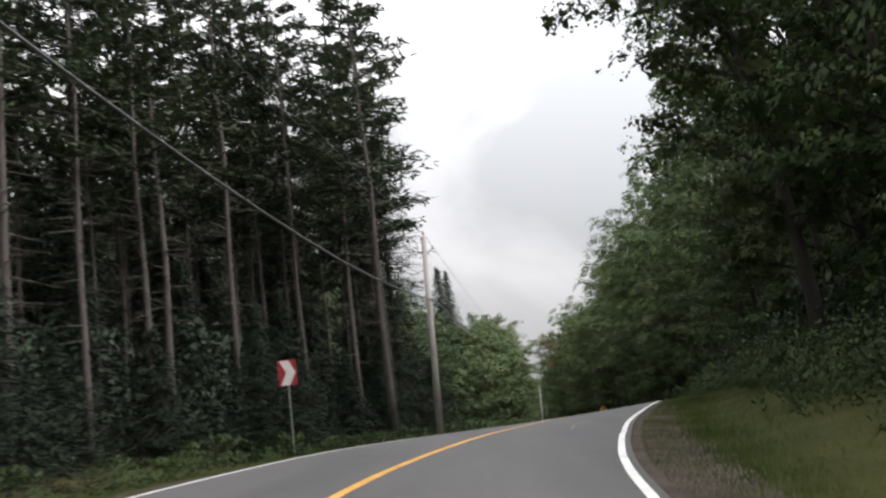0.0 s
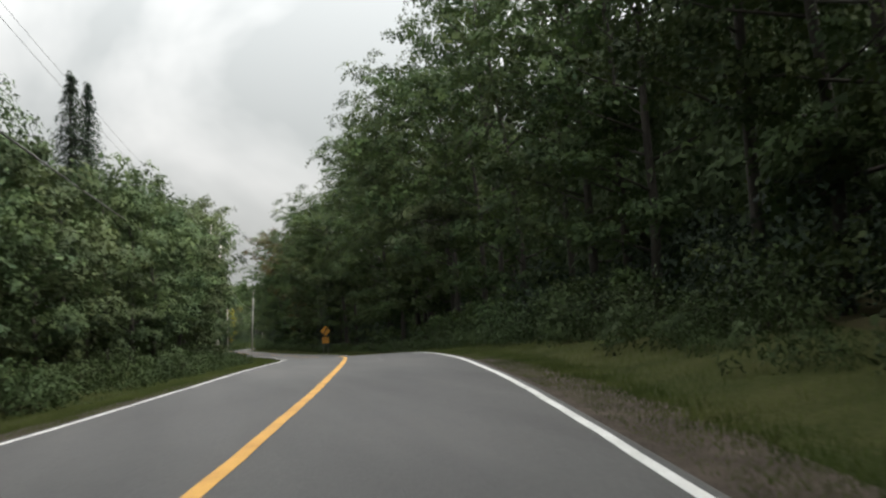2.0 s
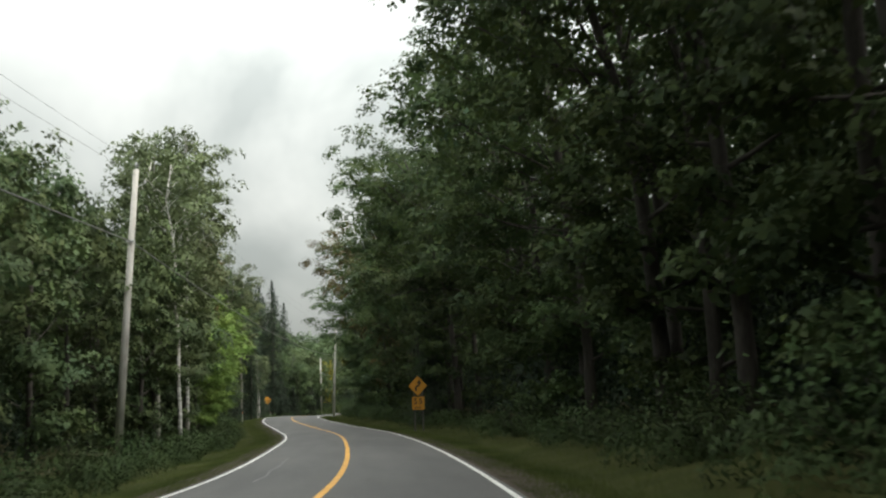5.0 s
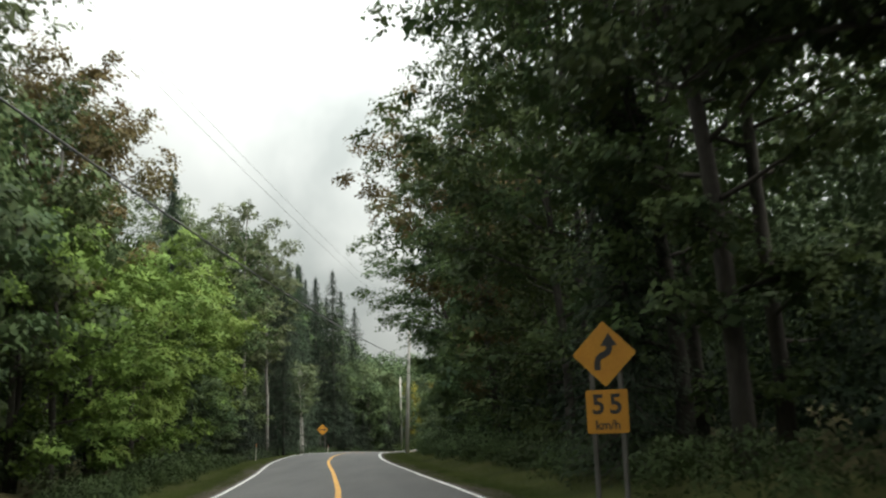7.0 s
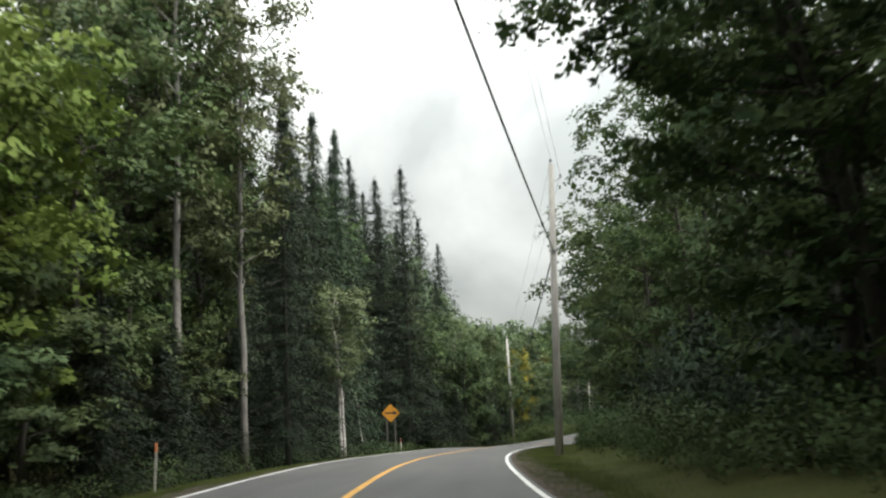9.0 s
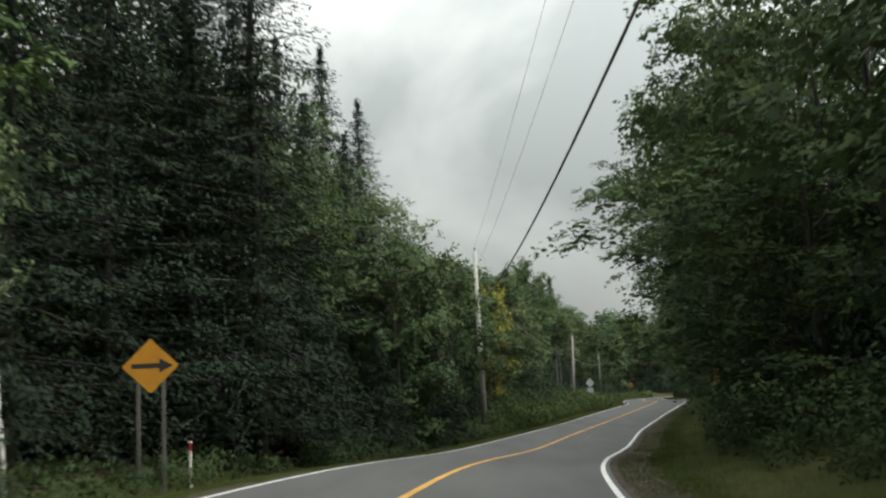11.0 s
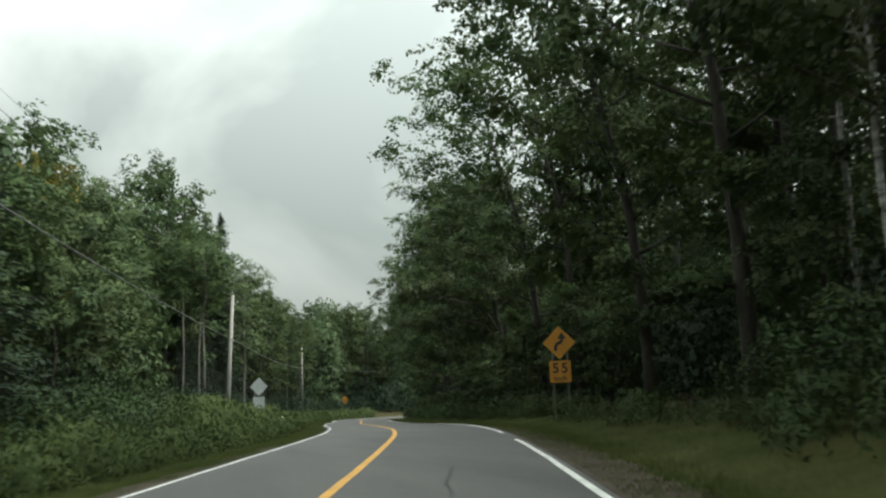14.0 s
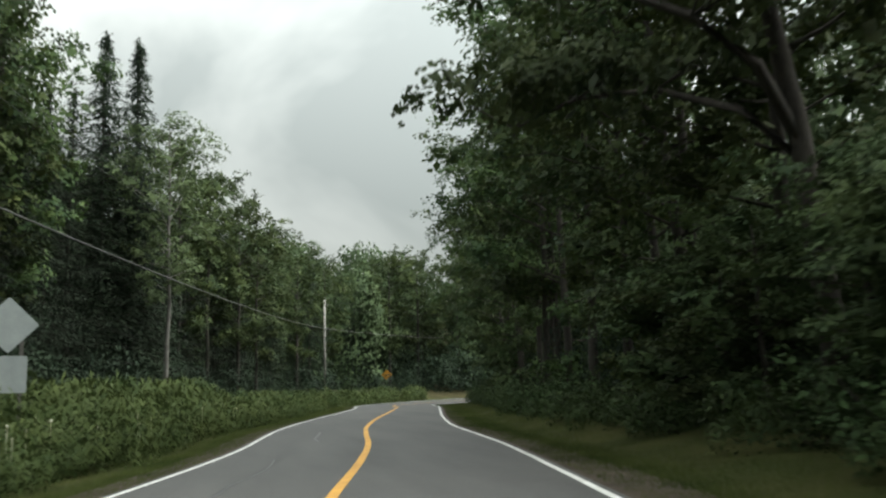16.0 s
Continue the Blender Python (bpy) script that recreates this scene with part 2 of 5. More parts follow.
def leaves(rng, centres, length, width, flat=0.6, along=None, face=None):
    """Many small three-cornered leaves. flat: how level they lie. along: preferred direction of each leaf."""
    n = len(centres)
    c = np.asarray(centres)
    d = rng.normal(size=(n, 3))
    d[:, 2] *= 1 - flat
    d[:, 2] -= 0.25
    if along is not None:
        d = d * 0.55 + np.asarray(along)
    d /= np.linalg.norm(d, axis=1)[:, None] + 1e-9
    up = rng.normal(size=(n, 3)) * (1 - flat)
    up[:, 2] += 1
    if face is not None:
        up = rng.normal(size=(n, 3)) * 0.3 + np.asarray(face)
    s = np.cross(d, up)
    s /= np.linalg.norm(s, axis=1)[:, None] + 1e-9
    nrm = np.cross(s, d)
    ln = length * rng.uniform(0.65, 1.35, n)[:, None]
    wd = width * rng.uniform(0.65, 1.35, n)[:, None]
    v = np.empty((n, 3, 3))
    skew = rng.uniform(-0.3, 0.3, n)[:, None]
    v[:, 0] = c + s * wd * 0.5 - d * ln * (0.4 + skew)
    v[:, 1] = c + d * ln * 0.5 - nrm * ln * 0.15
    v[:, 2] = c - s * wd * 0.5 - d * ln * (0.4 - skew)
    f = np.arange(n * 3).reshape(n, 3)
    return v.reshape(-1, 3), f


def kites(rng, centres, lengths, width, direction, face):
    """Pointed leaves of four corners, folded a little along the middle."""
    n = len(centres)
    c, d = np.asarray(centres), np.asarray(direction, float)
    d = d / (np.linalg.norm(d, axis=1)[:, None] + 1e-9)
    s = np.cross(d, np.asarray(face, float))
    s /= np.linalg.norm(s, axis=1)[:, None] + 1e-9
    up = np.cross(s, d)
    ln = (lengths * rng.uniform(0.7, 1.3, n))[:, None]
    wd = ln * width * rng.uniform(0.8, 1.2, n)[:, None]
    v = np.empty((n, 4, 3))
    v[:, 0] = c - d * ln * 0.5
    v[:, 1] = c + s * wd * 0.5 - d * ln * 0.08 - up * wd * 0.10
    v[:, 2] = c + d * ln * 0.5 - up * ln * 0.12
    v[:, 3] = c - s * wd * 0.5 - d * ln * 0.08 - up * wd * 0.10
    return v.reshape(-1, 3), np.arange(n * 4).reshape(n, 4)


def outward(V, F, N):
    """Turn each leaf so that its upper side looks the way its clump faces."""
    F = np.asarray(F).copy()
    k = F.shape[1]
    p = np.asarray(V).reshape(-1, k, 3)
    g = np.cross(p[:, 1] - p[:, 0], p[:, 2] - p[:, 0])
    n = np.asarray(N).reshape(-1, k, 3)[:, 0]
    wrong = (g * n).sum(1) < 0
    F[wrong] = F[wrong][:, ::-1]
    return F


# ---- the road's line: places of the middle line, and crossfall by y ----
ROAD = [
    (-1.67, -40.0, -0.69),
    (-1.67, -0.0, 0.11),
    (-1.62, 9.5, 0.65),
    (-0.21, 19.0, 0.99),
    (1.84, 28.5, 1.16),
    (4.03, 38.0, 1.25),
    (6.09, 47.5, 1.29),
    (7.94, 57.0, 1.25),
    (9.60, 66.5, 1.10),
    (11.08, 76.0, 0.87),
    (12.85, 90.0, 0.47),
    (14.52, 109.0, -0.22),
    (15.08, 128.0, -0.63),
    (14.84, 147.0, -1.02),
    (13.08, 166.0, -1.25),
    (11.00, 185.0, -1.31),
    (9.99, 204.0, -1.45),
    (10.34, 223.0, -1.84),
    (11.77, 240.0, -2.25),
    (14.33, 252.0, -2.63),
    (16.97, 264.0, -2.77),
    (20.24, 276.0, -2.74),
    (23.68, 288.0, -2.63),
    (27.12, 300.0, -2.52),
    (30.26, 312.0, -2.51),
    (32.85, 324.0, -2.63),
    (34.92, 336.0, -2.82),
    (36.87, 348.0, -3.00),
    (38.27, 360.0, -3.11),
    (40.27, 372.0, -3.23),
    (42.56, 384.0, -3.35),
    (44.85, 396.0, -3.45),
    (47.14, 408.0, -3.52),
    (58.50, 428.0, -3.66),
    (70.00, 440.5, -3.66),
    (86.00, 449.0, -3.56),
    (106.00, 453.0, -3.56),
]
BANK = np.array([
    (-40, 0.039),
    (8, 0.045),
    (18, 0.039),
    (28, 0.009),
    (36, -0.021),
    (45, -0.047),
    (54, -0.057),
    (72, -0.044),
    (90, -0.021),
    (110, -0.010),
    (150, 0.001),
    (200, 0.019),
    (235, 0.034),
    (245, 0.021),
    (260, -0.005),
    (280, -0.036),
    (310, -0.038),
    (335, -0.032),
    (360, -0.007),
    (400, -0.003),
    (430, 0.030),
    (453, 0.000),
])
LANE = 3.12


def spline(points, steps):
    P = np.array(points)
    P = np.vstack([2 * P[0] - P[1], P, 2 * P[-1] - P[-2]])
    out = []
    for i in range(1, len(P) - 2):
        a, b, c, d = P[i - 1:i + 3]
        for u in np.linspace(0, 1, steps, endpoint=False):
            out.append(0.5 * (2 * b + (c - a) * u + (2 * a - 5 * b + 4 * c - d) * u ** 2 + (3 * b - a - 3 * c + d) * u ** 3))
    out.append(P[-2])
    return np.array(out)


MID = spline(ROAD, 9)
MID = np.column_stack([MID, np.interp(MID[:, 1], BANK[:, 0], BANK[:, 1])])
TAN = np.gradient(MID[:, :2], axis=0)
TAN /= np.linalg.norm(TAN, axis=1)[:, None]
LEFT = np.stack([-TAN[:, 1], TAN[:, 0]], 1)
STATION = np.concatenate([[0], np.cumsum(np.linalg.norm(np.diff(MID[:, :2], axis=0), axis=1))])


def near_road(x, y):
    """Signed distance from the middle line (left is positive), its height and crossfall, for arrays of places."""
    x, y = np.atleast_1d(x).astype(float), np.atleast_1d(y).astype(float)
    best, lat, z, bank = np.full(x.shape, 1e18), np.zeros(x.shape), np.zeros(x.shape), np.zeros(x.shape)
    for i in range(len(MID) - 1):
        ax, ay = MID[i, :2]
        dx, dy = MID[i + 1, :2] - MID[i, :2]
        u = np.clip(((x - ax) * dx + (y - ay) * dy) / (dx * dx + dy * dy), 0, 1)
        ex, ey = x - ax - u * dx, y - ay - u * dy
        q = ex * ex + ey * ey
        side = np.sign(dx * ey - dy * ex)
        k = q < best
        best = np.where(k, q, best)
        lat = np.where(k, side * np.sqrt(q), lat)
        z = np.where(k, MID[i, 2] + u * (MID[i + 1, 2] - MID[i, 2]), z)
        bank = np.where(k, MID[i, 3] + u * (MID[i + 1, 3] - MID[i, 3]), bank)
    return lat, z, bank


# lateral profile of the ground beyond the asphalt: distance from the middle, height over the road's edge
PROFILE_L = np.array([(0, -0.12), (3.7, -0.12), (4.2, -0.07), (5.5, -0.30), (7.0, -0.45), (9.0, -0.10), (14, 0.5), (30, 1.4), (80, 8.0), (400, 45.0), (4000, 70)])
PROFILE_R = np.array([(0, -0.12), (3.7, -0.12), (4.2, -0.06), (5.2, -0.12), (6.5, 0.10), (9.0, 0.55), (14, 1.0), (30, 2.4), (80, 9.0), (400, 45.0), (4000, 70)])


def ground_z(x, y):
    lat, z, bank = near_road(x, y)
    a = np.abs(lat)
    h = np.where(lat > 0, np.interp(a, PROFILE_L[:, 0], PROFILE_L[:, 1]), np.interp(a, PROFILE_R[:, 0], PROFILE_R[:, 1]))
    lump = np.array([noise.noise((px * 0.35, py * 0.35, 0.3)) for px, py in zip(np.atleast_1d(x), np.atleast_1d(y))])
    h = h + lump * 0.22 * np.clip((a - 4.6) / 3, 0, 1)
    return z + bank * np.clip(lat, -4.2, 4.2) + h


def ribbon(name, lats, i0, i1, mat, lift, parent=None, wobble=0.0):
    """A strip along the road between lateral distances, with thin edges."""
    V, F = [], []
    m = len(lats)
    rng = np.random.default_rng(5)
    for i in range(i0, i1):
        w = rng.normal(0, wobble) if wobble else 0.0
        for k, a in enumerate(lats):
            aa = a + (w if k in (0, m - 1) else 0)
            p = MID[i, :2] + LEFT[i] * aa
            V.append((p[0], p[1], MID[i, 2] + MID[i, 3] * aa + lift))
    n = i1 - i0
    for i in range(n - 1):
        for k in range(m - 1):
            a = i * m + k
            F.append((a, a + m, a + m + 1, a + 1))
    me = mesh_of(name, V, F, mat)
    ob = new(name, me)
    if parent is not None:
        ob.parent = parent
    return ob


def build_road():
    n = len(MID)
    road = ribbon("road", [LANE + 0.2, LANE + 0.16, 1.6, 0, -1.6, -LANE - 0.14, -LANE - 0.18], 0, n, ASPHALT, 0.0, wobble=0.03)
    me = road.data
    for k, v in enumerate(me.vertices):
        if k % 7 in (0, 6):
            v.co.z -= 0.2
    tagged(road, "grey worn asphalt two-lane road winding through forest", "road", kind="structure")
    y = ribbon("centre_line", [0.075, 0, -0.075], 0, n, YELLOW_PAINT, 0.006, road, 0.006)
    tagged(y, "solid yellow painted line")
    a = ribbon("edge_line", [LANE + 0.05, LANE, LANE - 0.05], 0, n, WHITE_PAINT, 0.006, road, 0.006)
    tagged(a, "solid white painted edge line")
    gap = int(np.argmin(np.abs(MID[:, 1] - 305.0)))
    for i0, i1 in ((0, gap), (gap + 2, n)):
        b = ribbon("edge_line", [-LANE + 0.05, -LANE, -LANE - 0.05], i0, i1, WHITE_PAINT, 0.006, road, 0.006)
        tagged(b, "solid white painted edge line")
    rng = random.Random(4)
    for s, lat, length in ((338, 1.7, 9), (352, 1.4, 7), (60, -1.2, 6), (110, 1.9, 8), (258, -1.0, 7), (292, -1.5, 6), (20, -1.9, 7)):
        i = int(np.argmin(np.abs(MID[:, 1] - s)))
        pts = []
        for k in range(max(3, int(length / 1.2))):
            j = min(i + k, n - 1)
            p = MID[j, :2] + LEFT[j] * (lat + rng.uniform(-0.12, 0.12))
            pts.append((p, MID[j, 2] + MID[j, 3] * lat + 0.004))
        V, F = [], []
        for p, z in pts:
            w = rng.uniform(0.015, 0.035)
            V += [(p[0] - w, p[1], z), (p[0] + w, p[1], z)]
        F = [(2 * k, 2 * k + 1, 2 * k + 3, 2 * k + 2) for k in range(len(pts) - 1)]
        child("crack", mesh_of("crack", V, F, TAR), road, "dark sealed crack")
    for side, name in ((1, "shoulder"), (-1, "shoulder")):
        lats = [LANE + 0.05, 3.6, 4.15, 4.75] if side > 0 else [-4.9, -4.3, -3.6, -LANE - 0.05]
        V, F = [], []
        rr = np.random.default_rng(11)
        for i in range(n):
            for k, a in enumerate(lats):
                edge = abs(a) > 4.6
                aa = a + (rr.normal(0, 0.14) if edge else 0)
                p = MID[i, :2] + LEFT[i] * aa
                zz = MID[i, 2] + MID[i, 3] * np.clip(aa, -4.2, 4.2) - 0.02 - 0.06 * (abs(aa) - LANE) - ((0.12 if side > 0 else 0.06) if edge else 0)
                V.append((p[0], p[1], zz + rr.normal(0, 0.008)))
        for i in range(n - 1):
            for k in range(3):
                a = i * 4 + k
                F.append((a, a + 4, a + 5, a + 1))
        tagged(new(name, mesh_of(name, V, F, GRAVEL)), "brown gravel shoulder along the asphalt", "road shoulder", kind="structure")


def build_ground():
    xs = np.concatenate([[-3500, -1500, -700, -350, -200, -130, -90, -70, -55, -45], np.arange(-38, 96, 1.3), [105, 120, 140, 170, 220, 350, 700, 1500, 3500]])
    ys = np.concatenate([[-3500, -1500, -600, -250, -120, -80], np.arange(-60, 480, 1.6), [490, 505, 530, 570, 640, 800, 1200, 2000, 3800]])
    X, Y = np.meshgrid(xs, ys)
    Z = ground_z(X.ravel(), Y.ravel())
    far = np.abs(near_road(X.ravel(), Y.ravel())[0])
    Z -= 0.15 * np.clip((far - 3.9) * 2, 0, 1) * np.clip((9.4 - far) * 2, 0, 1)
    V = np.stack([X.ravel(), Y.ravel(), Z], 1)
    m = len(xs)
    i, j = np.meshgrid(np.arange(len(ys) - 1), np.arange(m - 1), indexing="ij")
    a = (i * m + j).ravel()
    F = np.stack([a, a + 1, a + m + 1, a + m], 1)
    me = mesh_of("ground", V.tolist(), F.tolist(), SOIL, True)
    tagged(new("ground", me), "dark leaf-littered forest floor and grassy roadside", "ground", kind="structure")


def build_verge():
    """Turf between the gravel and the trees, following the ground."""
    n = len(MID)
    for side in (1, -1):
        lats = side * np.array([4.05, 5.2, 6.0, 7.0, 8.2, 9.6])
        rr = np.random.default_rng(15 + side)
        P = []
        for i in range(n):
            for k, a in enumerate(lats):
                wob = rr.normal(0, 0.22) if k == 0 else (rr.normal(0, 0.5) if k == 5 else 0)
                P.append(MID[i, :2] + LEFT[i] * (a + wob))
        P = np.array(P)
        Z = ground_z(P[:, 0], P[:, 1]) + 0.035
        Z.reshape(n, 6)[:, 0] -= 0.08
        Z.reshape(n, 6)[:, 5] -= 0.12
        F = []
        for i in range(n - 1):
            for k in range(5):
                a = i * 6 + k
                F.append((a, a + 6, a + 7, a + 1))
        me = mesh_of("verge", np.column_stack([P, Z]).tolist(), F, TURF, True)
        tagged(new("verge", me), "green and straw-coloured mown turf along the road", "grass verge", kind="structure")


build_road()
build_ground()
build_verge()


# ---- trees ----
def limb_path(rng, start, direction, length, r0, bend=0.25, up=0.15, steps=5):
    p, d = Vector(start), Vector(direction).normalized()
    out = [(p.copy(), r0)]
    for k in range(1, steps + 1):
        d = (d + Vector((rng.normal() * bend, rng.normal() * bend, rng.normal() * bend * 0.6 + up)) * 0.35).normalized()
        p = p + d * (length / steps)
        out.append((p.copy(), r0 * (1 - 0.85 * k / steps)))
    return out


def clothe(rng, paths, tips, n_leaf, size, leaf, bark, open_):
    """Trunk and limbs as one mesh; layered sprays of leaves round the twig ends, and coarser foliage inside the crown."""
    T = np.array([tuple(t[0]) for t in tips])
    R = np.array([t[1] for t in tips]) * rng.uniform(0.75, 1.2, len(tips))
    per = 5
    pick = np.repeat(np.arange(len(T)), per)
    m = len(pick)
    axis = T[pick] * np.array([1, 1, 0])
    axis /= np.linalg.norm(axis, axis=1)[:, None] + 0.3
    way = rng.normal(size=(m, 3))
    way[:, 2] = np.where(rng.uniform(0, 1, m) < 0.75, np.abs(way[:, 2]), way[:, 2])
    way = way / np.linalg.norm(way, axis=1)[:, None] * 0.8 + axis * 0.45
    way /= np.linalg.norm(way, axis=1)[:, None]
    hub = T[pick] + way * (R[pick] * rng.uniform(0.35, 1.0, m))[:, None] * np.array([1.1, 1.1, 0.75])
    broad = R[pick] * rng.uniform(0.32, 0.56, m)
    up = way * np.array([0.9, 0.9, 0.5]) + np.array([0, 0, 0.75]) + rng.normal(size=(m, 3)) * 0.22
    up /= np.linalg.norm(up, axis=1)[:, None]
    u1 = np.cross(up, rng.normal(size=(m, 3)))
    u1 /= np.linalg.norm(u1, axis=1)[:, None]
    u2 = np.cross(up, u1)
    n = int(n_leaf * (2.0 - 0.7 * open_))
    k = rng.choice(m, n, p=broad ** 1.6 / (broad ** 1.6).sum())
    q, r = rng.uniform(0, 6.283, n), np.sqrt(rng.uniform(0, 1, n))
    ray = u1[k] * np.cos(q)[:, None] + u2[k] * np.sin(q)[:, None]
    c = hub[k] + ray * (r * broad[k])[:, None] + up[k] * (rng.normal(size=n) * 0.06 - 0.30 * r * r * broad[k])[:, None]
    c[:, 2] = np.maximum(c[:, 2], 0.12)
    V, F = kites(rng, c, np.full(n, size * 0.65), 0.74, ray * 0.8 + axis[k] * 0.3 + rng.normal(size=(n, 3)) * 0.45 + np.array([0, 0, -0.3]), up[k] + rng.normal(size=(n, 3)) * 0.38)
    N = np.repeat(up[k] * 0.8 + way[k] * 0.5 + ray * (0.3 * r)[:, None] + rng.normal(size=(n, 3)) * 0.12, 4, axis=0)
    F = outward(V, F, N)
    ku = np.repeat(np.arange(m), 3)
    qu = np.tile(np.arange(3) * 2.09, m) + rng.uniform(-0.6, 0.6, 3 * m)
    ray = u1[ku] * np.cos(qu)[:, None] + u2[ku] * np.sin(qu)[:, None]
    VU, FU = kites(rng, hub[ku] + ray * (broad[ku] * rng.uniform(0.2, 0.5, 3 * m))[:, None] - up[ku] * 0.10, broad[ku] * 0.55, 0.75, ray - up[ku] * 0.25, up[ku])
    NU = np.repeat(up[ku] * 0.8 + way[ku] * 0.5 + ray * 0.15, 4, axis=0)
    F = np.vstack([F, outward(VU, FU, NU) + len(V)])
    V, N = np.vstack([V, VU]), np.vstack([N, NU])
    if open_ < 0.15:
        nf = len(T) * 6
        kf = np.repeat(np.arange(len(T)), 6)
        cf = T[kf] * np.array([0.78, 0.78, 0.98]) + rng.normal(size=(nf, 3)) * (R[kf] * 0.38)[:, None] * np.array([1, 1, 0.7])
        cf[:, 2] = np.maximum(cf[:, 2], 0.3)
        out = cf * np.array([1, 1, 0]) / 3.0 + rng.normal(size=(nf, 3)) * 0.5 + np.array([0, 0, 0.5])
        V2, F2 = kites(rng, cf, np.full(nf, size * 1.15), 0.7, rng.normal(size=(nf, 3)), out)
        N2 = np.repeat(out, 4, axis=0)
        F = np.vstack([F, outward(V2, F2, N2) + len(V)])
        V, N = np.vstack([V, V2]), np.vstack([N, N2])
    WV, WF = tubes(paths[:1], 8)
    V3, F3 = tubes(paths[1:], 3)
    WF += [tuple(i + len(WV) for i in f) for f in F3]
    wood = mesh_of("trunk", WV + V3, WF, bark, True)
    crown = mesh_of("crown", V.tolist(), F.tolist(), leaf)
    soft_normals(crown, N)
    return wood, crown


def broadleaf(seed, height, radius, low, n_leaf, leaf, bark, size=0.34, trunk_r=0.16, lean=0.0, open_=0.0, skirt=1.0):
    """A broad-leaved tree: trunk with limbs, and clumps of leaves round the limb ends. low: where the crown begins, 0 to 1."""
    rng = np.random.default_rng(seed)
    paths, tips = [], []
    trunk = [(Vector((0, 0, -0.3)), trunk_r * 1.35)]
    for k in range(1, 9):
        u = k / 8
        trunk.append((Vector((lean * height * u * u + rng.normal() * 0.10 * u, rng.normal() * 0.10 * u, height * 0.93 * u)), trunk_r * (1.08 - u) ** 0.8 + 0.01))
    paths.append(trunk)
    n_limb = int(13 + height * 0.6)
    for k in range(n_limb):
        u = low + (0.96 - low) * (k + rng.uniform(0, 1)) / n_limb
        j = min(int(u * 8), 7)
        w = u * 8 - j
        base = trunk[j][0].lerp(trunk[j + 1][0], w)
        reach = radius * np.interp((u - low) / (1 - low), (0, 0.12, 0.3, 0.55, 0.8, 1.0), (0.45 * skirt, 0.55 * skirt, 0.78 * (0.4 + 0.6 * skirt), 1.0, 0.85, 0.35)) * rng.uniform(0.75, 1.12)
        q = k * 2.4 + rng.normal() * 0.5
        slope = 0.15 + 0.8 * u + rng.normal() * 0.15
        path = limb_path(rng, base, (math.cos(q), math.sin(q), slope), reach * 1.05, trunk_r * (0.5 - 0.3 * u), steps=4)
        paths.append(path)
        for p, _ in path[2:]:
            tips.append((p, 0.4 + 0.16 * reach))
        for _ in range(2):
            s = path[1 + int(rng.integers(0, 3))][0]
            q2 = q + rng.normal() * 0.9
            sub = limb_path(rng, s, (math.cos(q2), math.sin(q2), 0.3 + rng.normal() * 0.3), reach * 0.5, trunk_r * 0.14, steps=2)
            paths.append(sub)
            tips.append((sub[-1][0], 0.5 + 0.13 * reach))
            tips.append((sub[-2][0], 0.45 + 0.1 * reach))
    tips.append((trunk[-1][0], 0.6))
    tips.append((trunk[-1][0] + Vector((0, 0, 0.5)), 0.45))
    return clothe(rng, paths, tips, n_leaf, size, leaf, bark, open_)


